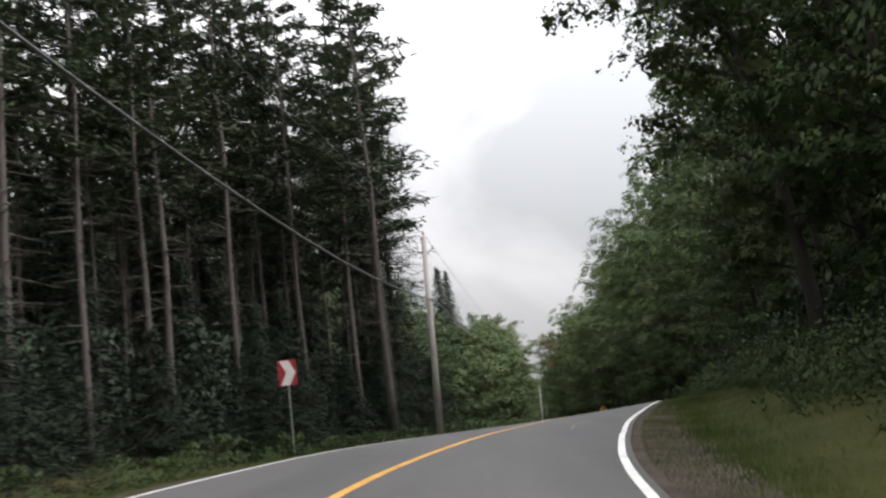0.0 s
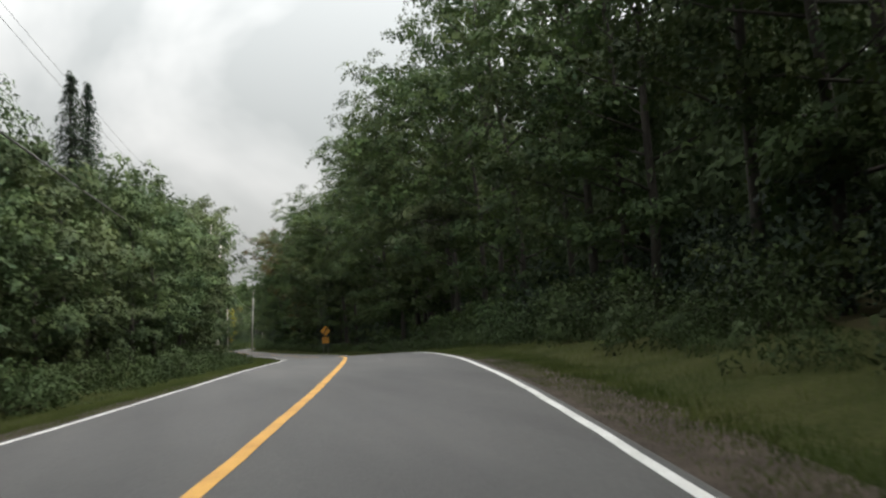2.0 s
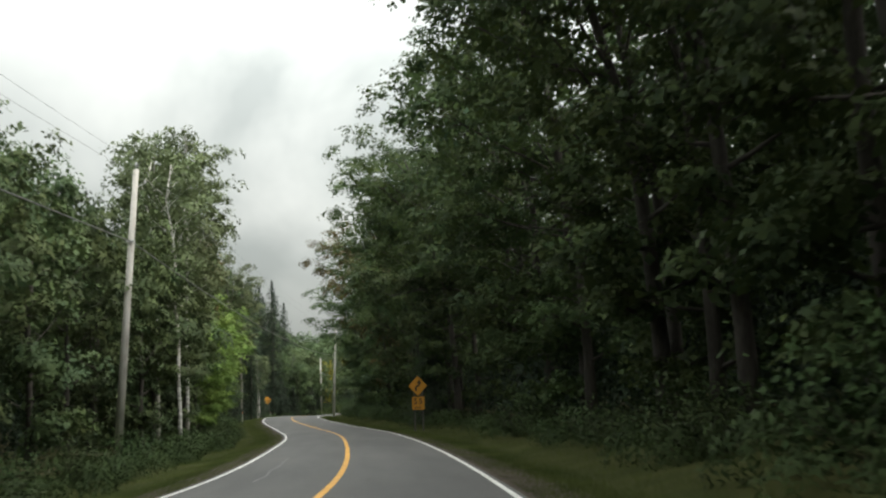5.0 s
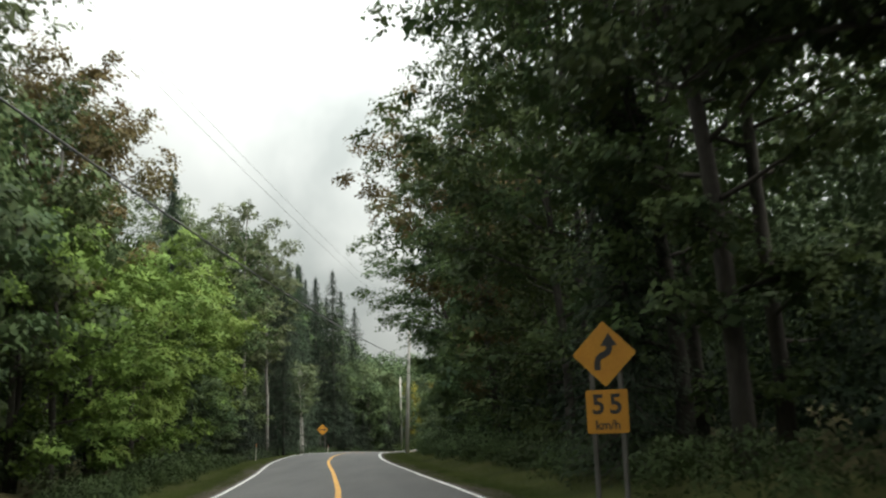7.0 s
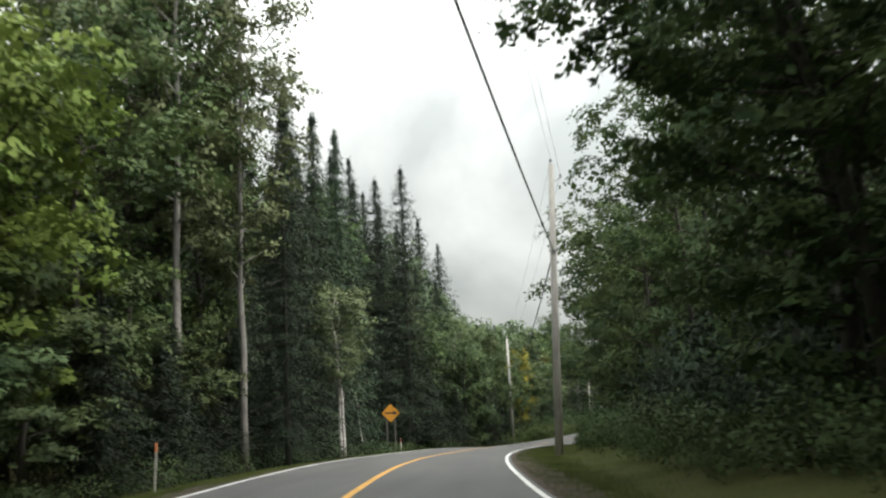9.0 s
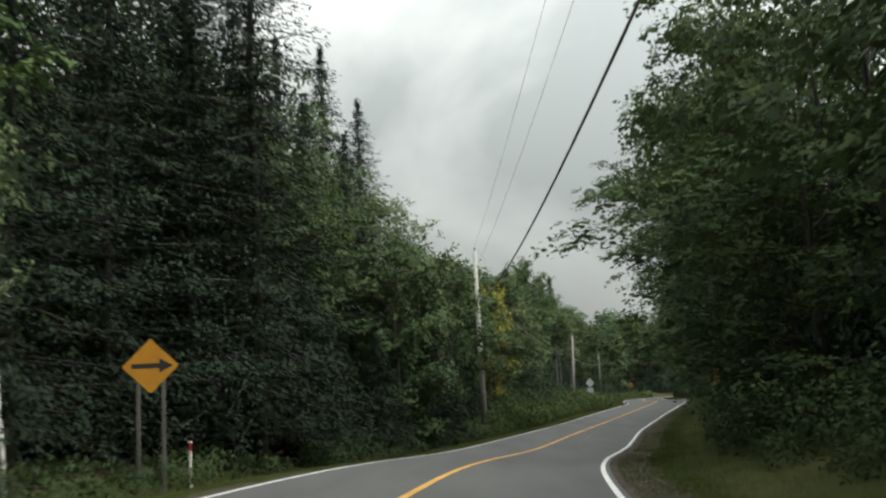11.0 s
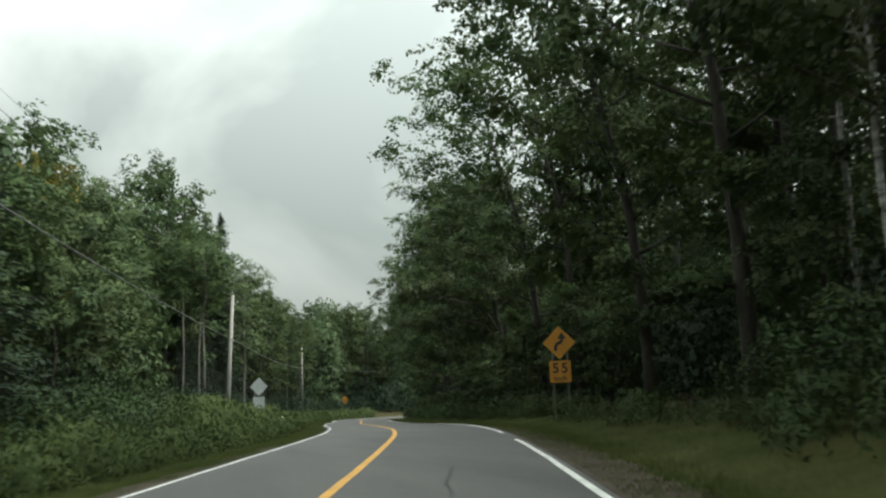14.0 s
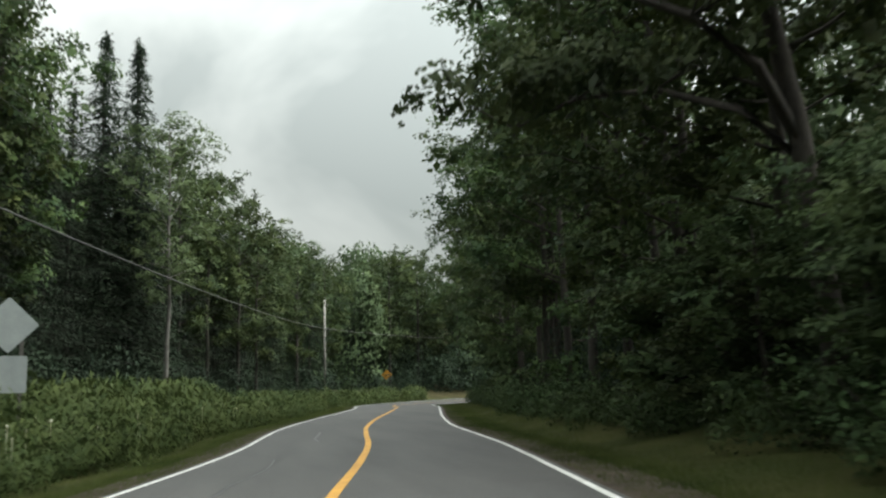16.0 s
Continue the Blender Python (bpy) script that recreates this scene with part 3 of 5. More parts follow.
def conifer(seed, height, radius, low, levels, per, leaf, bark, size=0.4, trunk_r=0.14, droop=0.25, ragged=0.25, fans=7):
    """A spruce or fir: whorls of drooping branches clothed in short needle sprays."""
    rng = np.random.default_rng(seed)
    trunk = [(Vector((0, 0, -0.3)), trunk_r * 1.2)] + [(Vector((rng.normal() * 0.03, rng.normal() * 0.03, height * u)), trunk_r * (1 - u) + 0.012) for u in (0.15, 0.35, 0.55, 0.75, 0.9, 1.0)]
    paths, C, D = [trunk], [], []
    for k in range(levels):
        u = k / (levels - 1)
        z = height * (low + (0.985 - low) * u)
        reach0 = radius * (1 - u) ** 0.85 + 0.22
        for b in range(per):
            q = 2 * math.pi * (b + rng.uniform(-0.3, 0.3)) / per + k * 1.7
            reach = reach0 * rng.uniform(1 - ragged, 1 + ragged * 0.6)
            zz = z + rng.normal() * 0.12
            tip = Vector((math.cos(q) * reach, math.sin(q) * reach, zz - droop * reach + 0.12 * reach * rng.normal()))
            root = Vector((0, 0, zz))
            mid_ = root.lerp(tip, 0.55) + Vector((0, 0, 0.06 * reach))
            if reach > 0.9 and b % 2 == 0:
                paths.append([(root, 0.03), (tip, 0.006)])
            n = max(20, int(fans * reach / radius * 8.0) + 10)
            side = Vector((-math.sin(q), math.cos(q), 0))
            for i in range(n):
                w = (i + rng.uniform(0, 1)) / n
                p = root.lerp(mid_, w / 0.55) if w < 0.55 else mid_.lerp(tip, (w - 0.55) / 0.45)
                spread = (0.10 + 0.30 * reach * (1 - abs(w - 0.45)) * 0.6)
                s = rng.uniform(-1, 1)
                C.append(tuple(p + side * (s * spread) + Vector((0, 0, -abs(s) * spread * 0.35 + rng.normal() * 0.10))))
                D.append((math.cos(q) + side.x * s * 0.9, math.sin(q) + side.y * s * 0.9, -0.25))
    for i in range(40):
        C.append((rng.normal() * 0.06, rng.normal() * 0.06, height * (0.92 + 0.0024 * i)))
        D.append((rng.normal() * 0.4, rng.normal() * 0.4, 1.2))
    V, F = tubes(paths, 4)
    wood = mesh_of("trunk", V, F, bark, True)
    C, D = np.array(C), np.array(D)
    V, F = leaves(rng, C, size * 0.66, size * 0.24, 0.7, D)
    nrm = D * np.array([0.9, 0.9, 0]) + np.array([0, 0, 0.4]) + rng.normal(size=D.shape) * 0.05
    nrm = np.repeat(nrm, 3, axis=0)
    return wood, soft_normals(mesh_of("crown", V.tolist(), outward(V, F, nrm).tolist(), leaf), nrm)


def pine(seed, height, n_tuft, leaf, bark, low=0.42, trunk_r=0.15, reach0=2.2, size=0.42):
    """A tall plantation pine: straight bare trunk with dead twigs, open crown of needle tufts on upswept branches."""
    rng = np.random.default_rng(seed)
    trunk = [(Vector((0, 0, -0.3)), trunk_r * 1.2)] + [(Vector((rng.normal() * 0.05, rng.normal() * 0.05, height * u)), trunk_r * (1 - u * 0.85)) for u in (0.12, 0.3, 0.5, 0.7, 0.85, 1.0)]
    paths, C, D = [trunk], [], []
    for k in range(36):
        u = rng.uniform(0.15, low + 0.1)
        q = rng.uniform(0, 6.28)
        r = rng.uniform(0.5, 1.8)
        z = height * u
        paths.append([(Vector((0, 0, z)), 0.022), (Vector((math.cos(q) * r, math.sin(q) * r, z - 0.1 + rng.normal() * 0.15)), 0.006)])
    n_branch = 34
    for k in range(n_branch):
        u = low + (0.99 - low) * (k + rng.uniform(0, 1)) / n_branch
        v = (u - low) / (1 - low)
        reach = reach0 * (0.55 + 0.6 * math.sin(min(1, v * 1.25) * 2.2)) * (1.08 - v * 0.75) * rng.uniform(0.65, 1.2)
        q = k * 2.4 + rng.normal() * 0.4
        root = Vector((0, 0, height * u))
        tip = root + Vector((math.cos(q) * reach, math.sin(q) * reach, reach * (0.05 + 0.35 * v) + rng.normal() * 0.1))
        mid_ = root.lerp(tip, 0.5) + Vector((0, 0, -0.05 * reach))
        paths.append([(root, 0.035), (mid_, 0.022), (tip, 0.008)])
        n = int(n_tuft * 1.5 * (0.5 + reach / reach0))
        for i in range(n):
            w = rng.uniform(0.35, 1.08)
            p = mid_.lerp(tip, (w - 0.5) * 2) if w > 0.5 else root.lerp(mid_, w * 2)
            C.append(tuple(p + Vector((rng.normal(), rng.normal(), rng.normal() * 0.55)) * 0.20 * reach * 0.6))
            D.append((math.cos(q) * 0.6 + rng.normal() * 0.6, math.sin(q) * 0.6 + rng.normal() * 0.6, 0.3))
    V, F = tubes(paths, 5)
    wood = mesh_of("trunk", V, F, bark, True)
    V, F = leaves(rng, np.array(C), size, size * 0.30, 0.3, np.array(D))
    return wood, mesh_of("crown", V.tolist(), F.tolist(), leaf)


def shrub_mesh(seed, height, radius, n, leaf, size=0.2):
    """A bushy clump of stems and leaves."""
    rng = np.random.default_rng(seed)
    tips = []
    for k in range(12):
        q, r = rng.uniform(0, 6.28), radius * math.sqrt(rng.uniform(0, 1))
        h = height * rng.uniform(0.55, 1.0) * (1 - 0.35 * (r / radius) ** 2)
        for u in (0.25, 0.5, 0.75, 1.0):
            tips.append((math.cos(q) * r * (0.4 + 0.6 * u), math.sin(q) * r * (0.4 + 0.6 * u), h * u))
    T = np.array(tips)
    c = T[rng.integers(0, len(T), n)] + rng.normal(size=(n, 3)) * np.array([0.22, 0.22, 0.15]) * max(radius, 0.6)
    c[:, 2] = np.maximum(c[:, 2], 0.04)
    stems = [[(Vector((T[k][0] * 0.3, T[k][1] * 0.3, -0.05)), 0.014), (Vector(T[k + 1]), 0.010), (Vector(T[k + 3]), 0.004)] for k in range(0, len(T), 4)]
    SV, SF = tubes(stems, 4)
    V, F = kites(rng, c, np.full(n, size * 1.1), 0.6, c * np.array([0.5, 0.5, 0]) + rng.normal(size=(n, 3)) * 0.6, rng.normal(size=(n, 3)) * 0.4 + np.array([0, 0, 1]))
    nrm = np.repeat(c * np.array([0.6, 0.6, 0.3]) + np.array([0, 0, 0.5]) + rng.normal(size=c.shape) * 0.2, 4, axis=0)
    foliage = mesh_of("foliage", V.tolist(), outward(V, F, nrm).tolist(), leaf)
    soft_normals(foliage, nrm)
    return mesh_of("stem", SV, SF, BARK), foliage


KINDS = {}


def kind(key, name, label, category, group, meshes):
    KINDS.setdefault(key, []).append((name, label, category, group, meshes))


for s in range(4):
    kind("maple", "broadleaf_tree", "dense dark green broad-leaved tree at the forest edge", "tree", "broad-leaved trees", broadleaf(20 + s, 18, 5.4, 0.05, 6000, LEAF, BARK, size=0.235, trunk_r=0.155, lean=0.06 + 0.02 * s, skirt=0.7))
for s in range(3):
    kind("overhang", "broadleaf_tree", "large broad-leaved tree with limbs spreading over the road", "tree", "broad-leaved trees", broadleaf(230 + s, 18, 7.0, 0.16, 7000, LEAF, BARK, size=0.235, trunk_r=0.19, lean=0.11 + 0.02 * s, skirt=0.45))
for s in range(2):
    kind("edge", "broadleaf_tree", "rounded dark green broad-leaved tree with a low crown", "tree", "broad-leaved trees", broadleaf(240 + s, 15, 5.4, 0.05, 5600, LEAF, BARK, size=0.235, trunk_r=0.15, skirt=1.25))
for s in range(3):
    kind("tall", "broadleaf_tree", "tall green broad-leaved tree with open crown", "tree", "broad-leaved trees", broadleaf(40 + s, 18, 4.2, 0.25, 3000, LEAF, BARK, size=0.28, trunk_r=0.15, open_=0.1))
for s in range(3):
    kind("young", "broadleaf_tree", "young green broad-leaved tree beside the road", "tree", "broad-leaved trees", broadleaf(60 + s, 8, 2.7, 0.04, 2300, LEAF_MID, BARK, size=0.23, trunk_r=0.1))
for s in range(2):
    kind("light", "maple_tree", "light green young maple leaning over the verge", "tree", "maples", broadleaf(70 + s, 12, 3.9, 0.05, 4600, LEAF_LIGHT, BARK, size=0.26))
for s in range(2):
    kind("aspen", "aspen_tree", "slender grey-green aspen with pale trunk", "tree", "aspens", broadleaf(80 + s, 20, 3.2, 0.35, 3000, LEAF_GREY, PALE_BARK, size=0.26, trunk_r=0.13, open_=0.2))
for s in range(2):
    kind("birch", "birch_tree", "thin birch with white peeling trunk and open crown", "tree", "birches", broadleaf(85 + s, 11, 1.9, 0.45, 900, LEAF_GREY, WHITE_BIRCH, size=0.22, trunk_r=0.075, open_=0.3, lean=0.05 * s))
for s in range(2):
    kind("bare", "pole_tree", "slender pale-trunked tree, bare below, with a high crown", "tree", "slender trees", broadleaf(88 + s, 17, 2.3, 0.62, 1500, LEAF, PALE_BARK, size=0.25, trunk_r=0.075, open_=0.3, lean=0.03 * s))
kind("yellow", "maple_tree", "maple with leaves turning yellow", "tree", "maples", broadleaf(90, 10, 3.0, 0.15, 2800, LEAF_YELLOW, BARK, size=0.24))
kind("rusting", "broadleaf_tree", "broad-leaved tree with leaves beginning to rust, leaning over the road", "tree", "broad-leaved trees", broadleaf(250, 18, 7.0, 0.16, 7000, LEAF_OLIVE, BARK, size=0.235, trunk_r=0.19, lean=0.12, skirt=0.45))
kind("rust_aspen", "aspen_tree", "sparse aspen with rusting leaves and pale trunk", "tree", "aspens", broadleaf(82, 20, 3.2, 0.35, 3000, LEAF_OLIVE, PALE_BARK, size=0.26, trunk_r=0.13, open_=0.2))
for s in range(3):
    kind("spruce", "spruce_tree", "dark pointed spruce with drooping branches", "tree", "spruces", conifer(100 + s, 15, 2.4, 0.04, 50, 9, NEEDLE, BARK, size=0.29, fans=7))
# their darker needles hold the shade of the pines above
for s in range(2):
    kind("young_spruce", "spruce_tree", "young spruce under taller trees, shade put into its needle colour", "tree", "spruces", conifer(110 + s, 6, 2.0, 0.03, 22, 10, SHADED_NEEDLE, BARK, size=0.25, trunk_r=0.08))
for s in range(2):
    kind("fir", "fir_tree", "tall dark fir with layered branches", "tree", "firs", conifer(120 + s, 19, 4.3, 0.06, 40, 10, SHADED_NEEDLE, BARK, size=0.27, droop=0.12, ragged=0.4, trunk_r=0.2, fans=13))
for s in range(4):
    kind("pine", "pine_tree", "tall straight pine with bare pale trunk", "tree", "pines", pine(130 + s, 22, 38, PINE_NEEDLE, PINE_BARK, trunk_r=0.14, reach0=2.6))
for s in range(3):
    kind("shrub", "shrub", "leafy green shrub on the roadside verge", "shrub", "roadside shrubs", shrub_mesh(150 + s, 1.7, 1.4, 1700, SHRUB, 0.11))

DICE = random.Random(77)
FIRST = {}


def plant(key, x, y, height=1.0, wide=None, turn=None, which=None, sink=0.0, label="", lean=(0, 0)):
    """One tree or shrub of a kind at a place, scaled."""
    pool = KINDS[key]
    i = DICE.randrange(len(pool)) if which is None else which
    name, lab, category, group, meshes = pool[i]
    z = float(ground_z(np.array([x]), np.array([y]))[0]) - sink
    wide = height if wide is None else wide
    m = pose(x, y, z, lean[0], lean[1], DICE.uniform(0, 360) if turn is None else turn) @ Matrix.Diagonal((wide, wide, height, 1))
    root = new(name)
    root.empty_display_size = 0.3
    child("stem" if name == "shrub" else "trunk", meshes[0], root)
    child("foliage" if name == "shrub" else "crown", meshes[1], root)
    root.matrix_basis = m
    tagged(root, label or lab, category, group)
    return root


def at_side(station_y, lat):
    """The place at a distance from the middle line (left is positive), where the line passes that y."""
    i = int(np.argmin(np.abs(MID[:, 1] - station_y)))
    p = MID[i, :2] + LEFT[i] * lat
    return float(p[0]), float(p[1])


# stretches kept open in front of the road signs: y and side
CLEARED = [(28, 1), (147.5, -1), (240.5, 1), (315.6, -1), (348.4, 1)]


def belt(y0, y1, step, lat, jitter, mix, hmin, hmax, wide=1.0, to_road=False):
    """A row of trees along the road. mix: kinds by weight."""
    y = y0
    keys = [k for k, w in mix for _ in range(w)]
    while y < y1:
        s = y + DICE.uniform(-0.4, 0.4) * step
        back = max([0.0] + [2.6 * (1 - abs(s - c + 4) / 12) for c, side in CLEARED if side * lat > 0 and abs(s - c + 4) < 12])
        if back > 0.4 and keys[0] == "shrub":
            y += step
            continue
        x, yy = at_side(s, lat + DICE.uniform(-jitter, jitter) + math.copysign(back, lat))
        h = DICE.uniform(hmin, hmax)
        turn = 180 * (lat < 0) + DICE.uniform(-60, 60) if to_road else None
        plant(DICE.choice(keys), x, yy, h, wide * (0.5 + 0.5 * h) * DICE.uniform(0.9, 1.12), turn)
        y += step * DICE.uniform(0.8, 1.2)


# far rows and undergrowth, past counting: gathered and joined
def simple_tree(seed, height, radius, n, size, pointed=False, low=0.01, lobes=38, slim=0.75):
    """A plainer tree for the depth of the woods: rounded lobes of foliage, or tiers for a conifer, on a stem."""
    rng = np.random.default_rng(seed)
    u = low + (1 - low) * (np.arange(lobes) + rng.uniform(0, 1, lobes)) / lobes
    reach = radius * ((1 - u) ** 0.9 + 0.03 if pointed else np.sqrt(np.maximum(0.02, 1 - ((u - 0.35) / 0.68) ** 2)))
    q = np.arange(lobes) * 2.4 + rng.normal(size=lobes) * 0.4
    swell = reach * rng.uniform(0.36, 0.6, lobes) + 0.05 * radius
    hub = np.stack([np.cos(q) * (reach - swell * 0.7), np.sin(q) * (reach - swell * 0.7), u * height], 1)
    k = rng.choice(lobes, n, p=swell ** 1.6 / (swell ** 1.6).sum())
    d = rng.normal(size=(n, 3)) + np.stack([np.cos(q[k]), np.sin(q[k]), np.full(n, 0.5)], 1) * 0.9
    d /= np.linalg.norm(d, axis=1)[:, None]
    N = d * 0.8 + np.stack([np.cos(q[k]) * 0.4, np.sin(q[k]) * 0.4, np.full(n, 0.35)], 1)
    c = hub[k] + d * (swell[k] * rng.uniform(0.8, 1.06, n))[:, None] * np.array([1, 1, 0.55 if pointed else 0.8])
    V, F = leaves(rng, c, size, size * slim, 0.5, np.array([0, 0, -0.5]) + d * np.array([0.5, 0.5, 0]), N)
    TV, TF = tubes([[(Vector((0, 0, -0.3)), 0.16), (Vector((0, 0, height * 0.8)), 0.04)]], 4)
    N = np.repeat(N, 3, axis=0)
    return V, outward(V, F, N), np.array([tuple(v) for v in TV]), [f for f in TF if len(f) == 4], N


SIMPLE = {
    "broad": [simple_tree(300 + s, 15, 4.2, 1300, 0.52) for s in range(3)],
    "pointed": [simple_tree(310 + s, 16, 2.9, 1500, 0.46, True) for s in range(2)],
    "thick": [simple_tree(360 + s, 15, 4.2, 3400, 0.44, lobes=46) for s in range(3)],
    "distant": [simple_tree(370 + s, 15, 4.6, 260, 1.3) for s in range(3)],
    "dense": [simple_tree(350 + s, 15, 4.2, 4000, 0.31, lobes=46) for s in range(3)],
    "pine": [simple_tree(340 + s, 22, 2.6, 600, 0.50, False, 0.34) for s in range(3)],
    "weed": [simple_tree(320 + s, 0.9, 0.9, 700, 0.13, lobes=14, slim=0.36) for s in range(3)],
    "under": [simple_tree(330 + s, 4.0, 2.4, 800, 0.24) for s in range(3)],
}
GATHERED = {}


def gather(bag, key, x, y, height, wide):
    GATHERED.setdefault(bag, []).append((key, DICE.randrange(len(SIMPLE[key])), x, y, height, wide, DICE.uniform(0, 6.283)))


def gather_belt(bag, y0, y1, step, lat, jitter, keys, hmin, hmax):
    y = y0
    while y < y1:
        x, yy = at_side(y + DICE.uniform(-0.4, 0.4) * step, lat + DICE.uniform(-jitter, jitter))
        h = DICE.uniform(hmin, hmax)
        gather(bag, DICE.choice(keys), x, yy, h, h * DICE.uniform(0.9, 1.15))
        y += step * DICE.uniform(0.8, 1.2)


def join_gathered(bag, mat, label, category, trunks=True):
    items = GATHERED[bag]
    Z = ground_z(np.array([i[2] for i in items]), np.array([i[3] for i in items]))
    V, F, N, base = [], [], [], 0
    for (key, which, x, y, h, w, q), z in zip(items, Z):
        lv, lf, tv, tf, ln = SIMPLE[key][which]
        c, s = math.cos(q), math.sin(q)
        R = np.array([[c * w, s * w, 0], [-s * w, c * w, 0], [0, 0, h]])
        V.append(lv @ R + np.array([x, y, z]))
        F += (lf + base).tolist()
        N.append(ln @ np.array([[c, s, 0], [-s, c, 0], [0, 0, 1]]))
        base += len(lv)
        if trunks:
            V.append(tv @ R + np.array([x, y, z]))
            F += (np.array(tf) + base).tolist()
            N.append((tv - tv.mean(0)) * np.array([1, 1, 0]) @ np.array([[c, s, 0], [-s, c, 0], [0, 0, 1]]) + 1e-6)
            base += len(tv)
    me = soft_normals(mesh_of(bag, np.vstack(V).tolist(), F, mat), np.vstack(N))
    tagged(new(bag, me), label, category, kind="stuff")


# left of the road, from the start of the drive to its end
belt(-6, 50, 4.4, 11.0, 1.2, [("pine", 1)], 0.92, 1.1)
belt(-4, 50, 3.8, 12.8, 1.0, [("pine", 1)], 0.92, 1.1)
belt(2, 52, 2.6, 13.4, 1.6, [("pine", 1)], 0.85, 1.05, 0.62)
belt(-6, 60, 4.0, 14.5, 1.5, [("pine", 1)], 0.95, 1.12)
belt(-6, 74, 4.0, 18.5, 1.5, [("pine", 1)], 0.95, 1.12)
belt(0, 80, 4.6, 24.0, 2.0, [("pine", 1)], 0.95, 1.12)
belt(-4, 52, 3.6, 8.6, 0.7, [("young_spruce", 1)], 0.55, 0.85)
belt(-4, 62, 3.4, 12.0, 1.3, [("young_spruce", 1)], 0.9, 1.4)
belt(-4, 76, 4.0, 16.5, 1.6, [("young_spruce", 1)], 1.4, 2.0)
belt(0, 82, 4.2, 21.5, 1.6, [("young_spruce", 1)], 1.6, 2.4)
belt(50, 70, 3.4, 9.2, 0.7, [("young", 1)], 0.65, 0.85)
belt(70, 80, 3.4, 9.2, 0.7, [("young", 1)], 0.85, 1.0)
belt(80, 94, 3.4, 9.8, 0.6, [("young", 1)], 0.85, 1.0)
belt(94, 108, 3.4, 9.6, 0.6, [("young", 1)], 1.0, 1.2)
belt(56, 72, 4.2, 13.0, 1.0, [("young", 1)], 0.85, 1.05)
belt(72, 88, 4.2, 12.4, 1.0, [("young", 1)], 1.0, 1.2)
belt(88, 114, 3.6, 11.8, 0.8, [("tall", 2), ("spruce", 1)], 0.55, 0.68)
belt(108, 135, 3.6, 11.4, 0.6, [("young", 1)], 1.05, 1.35)
belt(135, 164, 3.8, 10.0, 0.7, [("young", 1)], 1.1, 1.45)
belt(112, 165, 4.6, 15.0, 1.0, [("tall", 2), ("spruce", 1)], 0.62, 0.76)
belt(163, 176, 4.2, 9.4, 0.5, [("light", 1)], 0.68, 0.8)
belt(176, 183, 4.2, 9.4, 0.5, [("light", 1)], 0.8, 0.9)
belt(183, 193, 4.2, 8.8, 0.5, [("light", 1)], 0.92, 1.02)
belt(190, 206, 4.2, 9.2, 0.5, [("light", 1), ("young", 1)], 0.75, 0.95)
belt(184, 206, 3.4, 7.9, 0.4, [("young", 1)], 0.55, 0.85)
belt(199, 216, 2.8, 7.2, 0.3, [("young_spruce", 1)], 0.7, 1.0)
belt(174, 192, 4.6, 13.4, 1.0, [("tall", 1), ("aspen", 2)], 0.7, 0.8)
for x, y in ((2.8, 170.0), (1.8, 166.0), (3.4, 163.0), (0.6, 168.0)):
    plant("rust_aspen", x, y, 0.84, 1.0)
belt(194, 212, 3.6, 11.6, 0.8, [("tall", 1), ("aspen", 2)], 0.88, 1.04)
belt(206, 240, 3.2, 9.6, 0.8, [("spruce", 3), ("fir", 1), ("tall", 1)], 0.95, 1.2)
belt(208, 240, 3.8, 13.0, 1.0, [("spruce", 2), ("fir", 1)], 0.85, 1.05)
belt(240, 250, 3.8, 10.4, 0.7, [("fir", 3), ("spruce", 1)], 1.05, 1.2)
plant("fir", 5.2, 250.0, 1.22, 1.15)
belt(250, 265, 3.6, 10.4, 0.7, [("tall", 1), ("aspen", 2)], 0.6, 0.72)
belt(250, 266, 3.4, 11.4, 0.7, [("fir", 1)], 0.72, 0.9)
belt(238, 275, 4.4, 14.5, 1.0, [("fir", 1)], 1.1, 1.25)
gather_belt("backwoods", 232, 268, 3.4, 17.5, 1.2, ["dense"], 1.15, 1.4)
belt(252, 275, 3.2, 8.0, 0.5, [("young_spruce", 2), ("young", 1)], 0.9, 1.25)
belt(267, 284, 3.8, 10.4, 0.6, [("young", 1)], 1.0, 1.3)
belt(281, 299, 3.2, 12.6, 0.8, [("young", 1)], 1.35, 1.55)
belt(302, 325, 3.8, 13.2, 0.6, [("young", 1)], 1.05, 1.3)
belt(280, 332, 2.6, 10.2, 0.8, [("shrub", 1)], 1.0, 1.6)
belt(280, 345, 4.6, 15.0, 1.0, [("tall", 3), ("spruce", 1)], 0.5, 0.64)
belt(322, 360, 4.4, 16.5, 1.2, [("tall", 2), ("young", 1), ("spruce", 1)], 0.68, 0.8)
belt(360, 425, 3.6, 15.5, 1.2, [("tall", 2), ("fir", 2), ("spruce", 1)], 0.72, 0.9)
belt(345, 430, 4.6, 20.5, 1.2, [("tall", 2), ("spruce", 2), ("aspen", 1)], 0.88, 1.05)
# right of the road
belt(6, 52, 4.8, -11.4, 0.6, [("maple", 1)], 1.05, 1.25, 1.05, to_road=True)
belt(52, 80, 4.8, -10.4, 0.5, [("maple", 1)], 0.92, 1.08, 1.05, to_road=True)
belt(80, 135, 4.8, -9.2, 0.5, [("maple", 1)], 1.0, 1.2, 1.1, to_road=True)
belt(135, 166, 4.8, -8.7, 0.5, [("maple", 1)], 1.0, 1.12, 1.15, to_road=True)
belt(166, 189, 4.8, -9.6, 0.5, [("maple", 2), ("edge", 1)], 0.95, 1.08, 1.1, to_road=True)
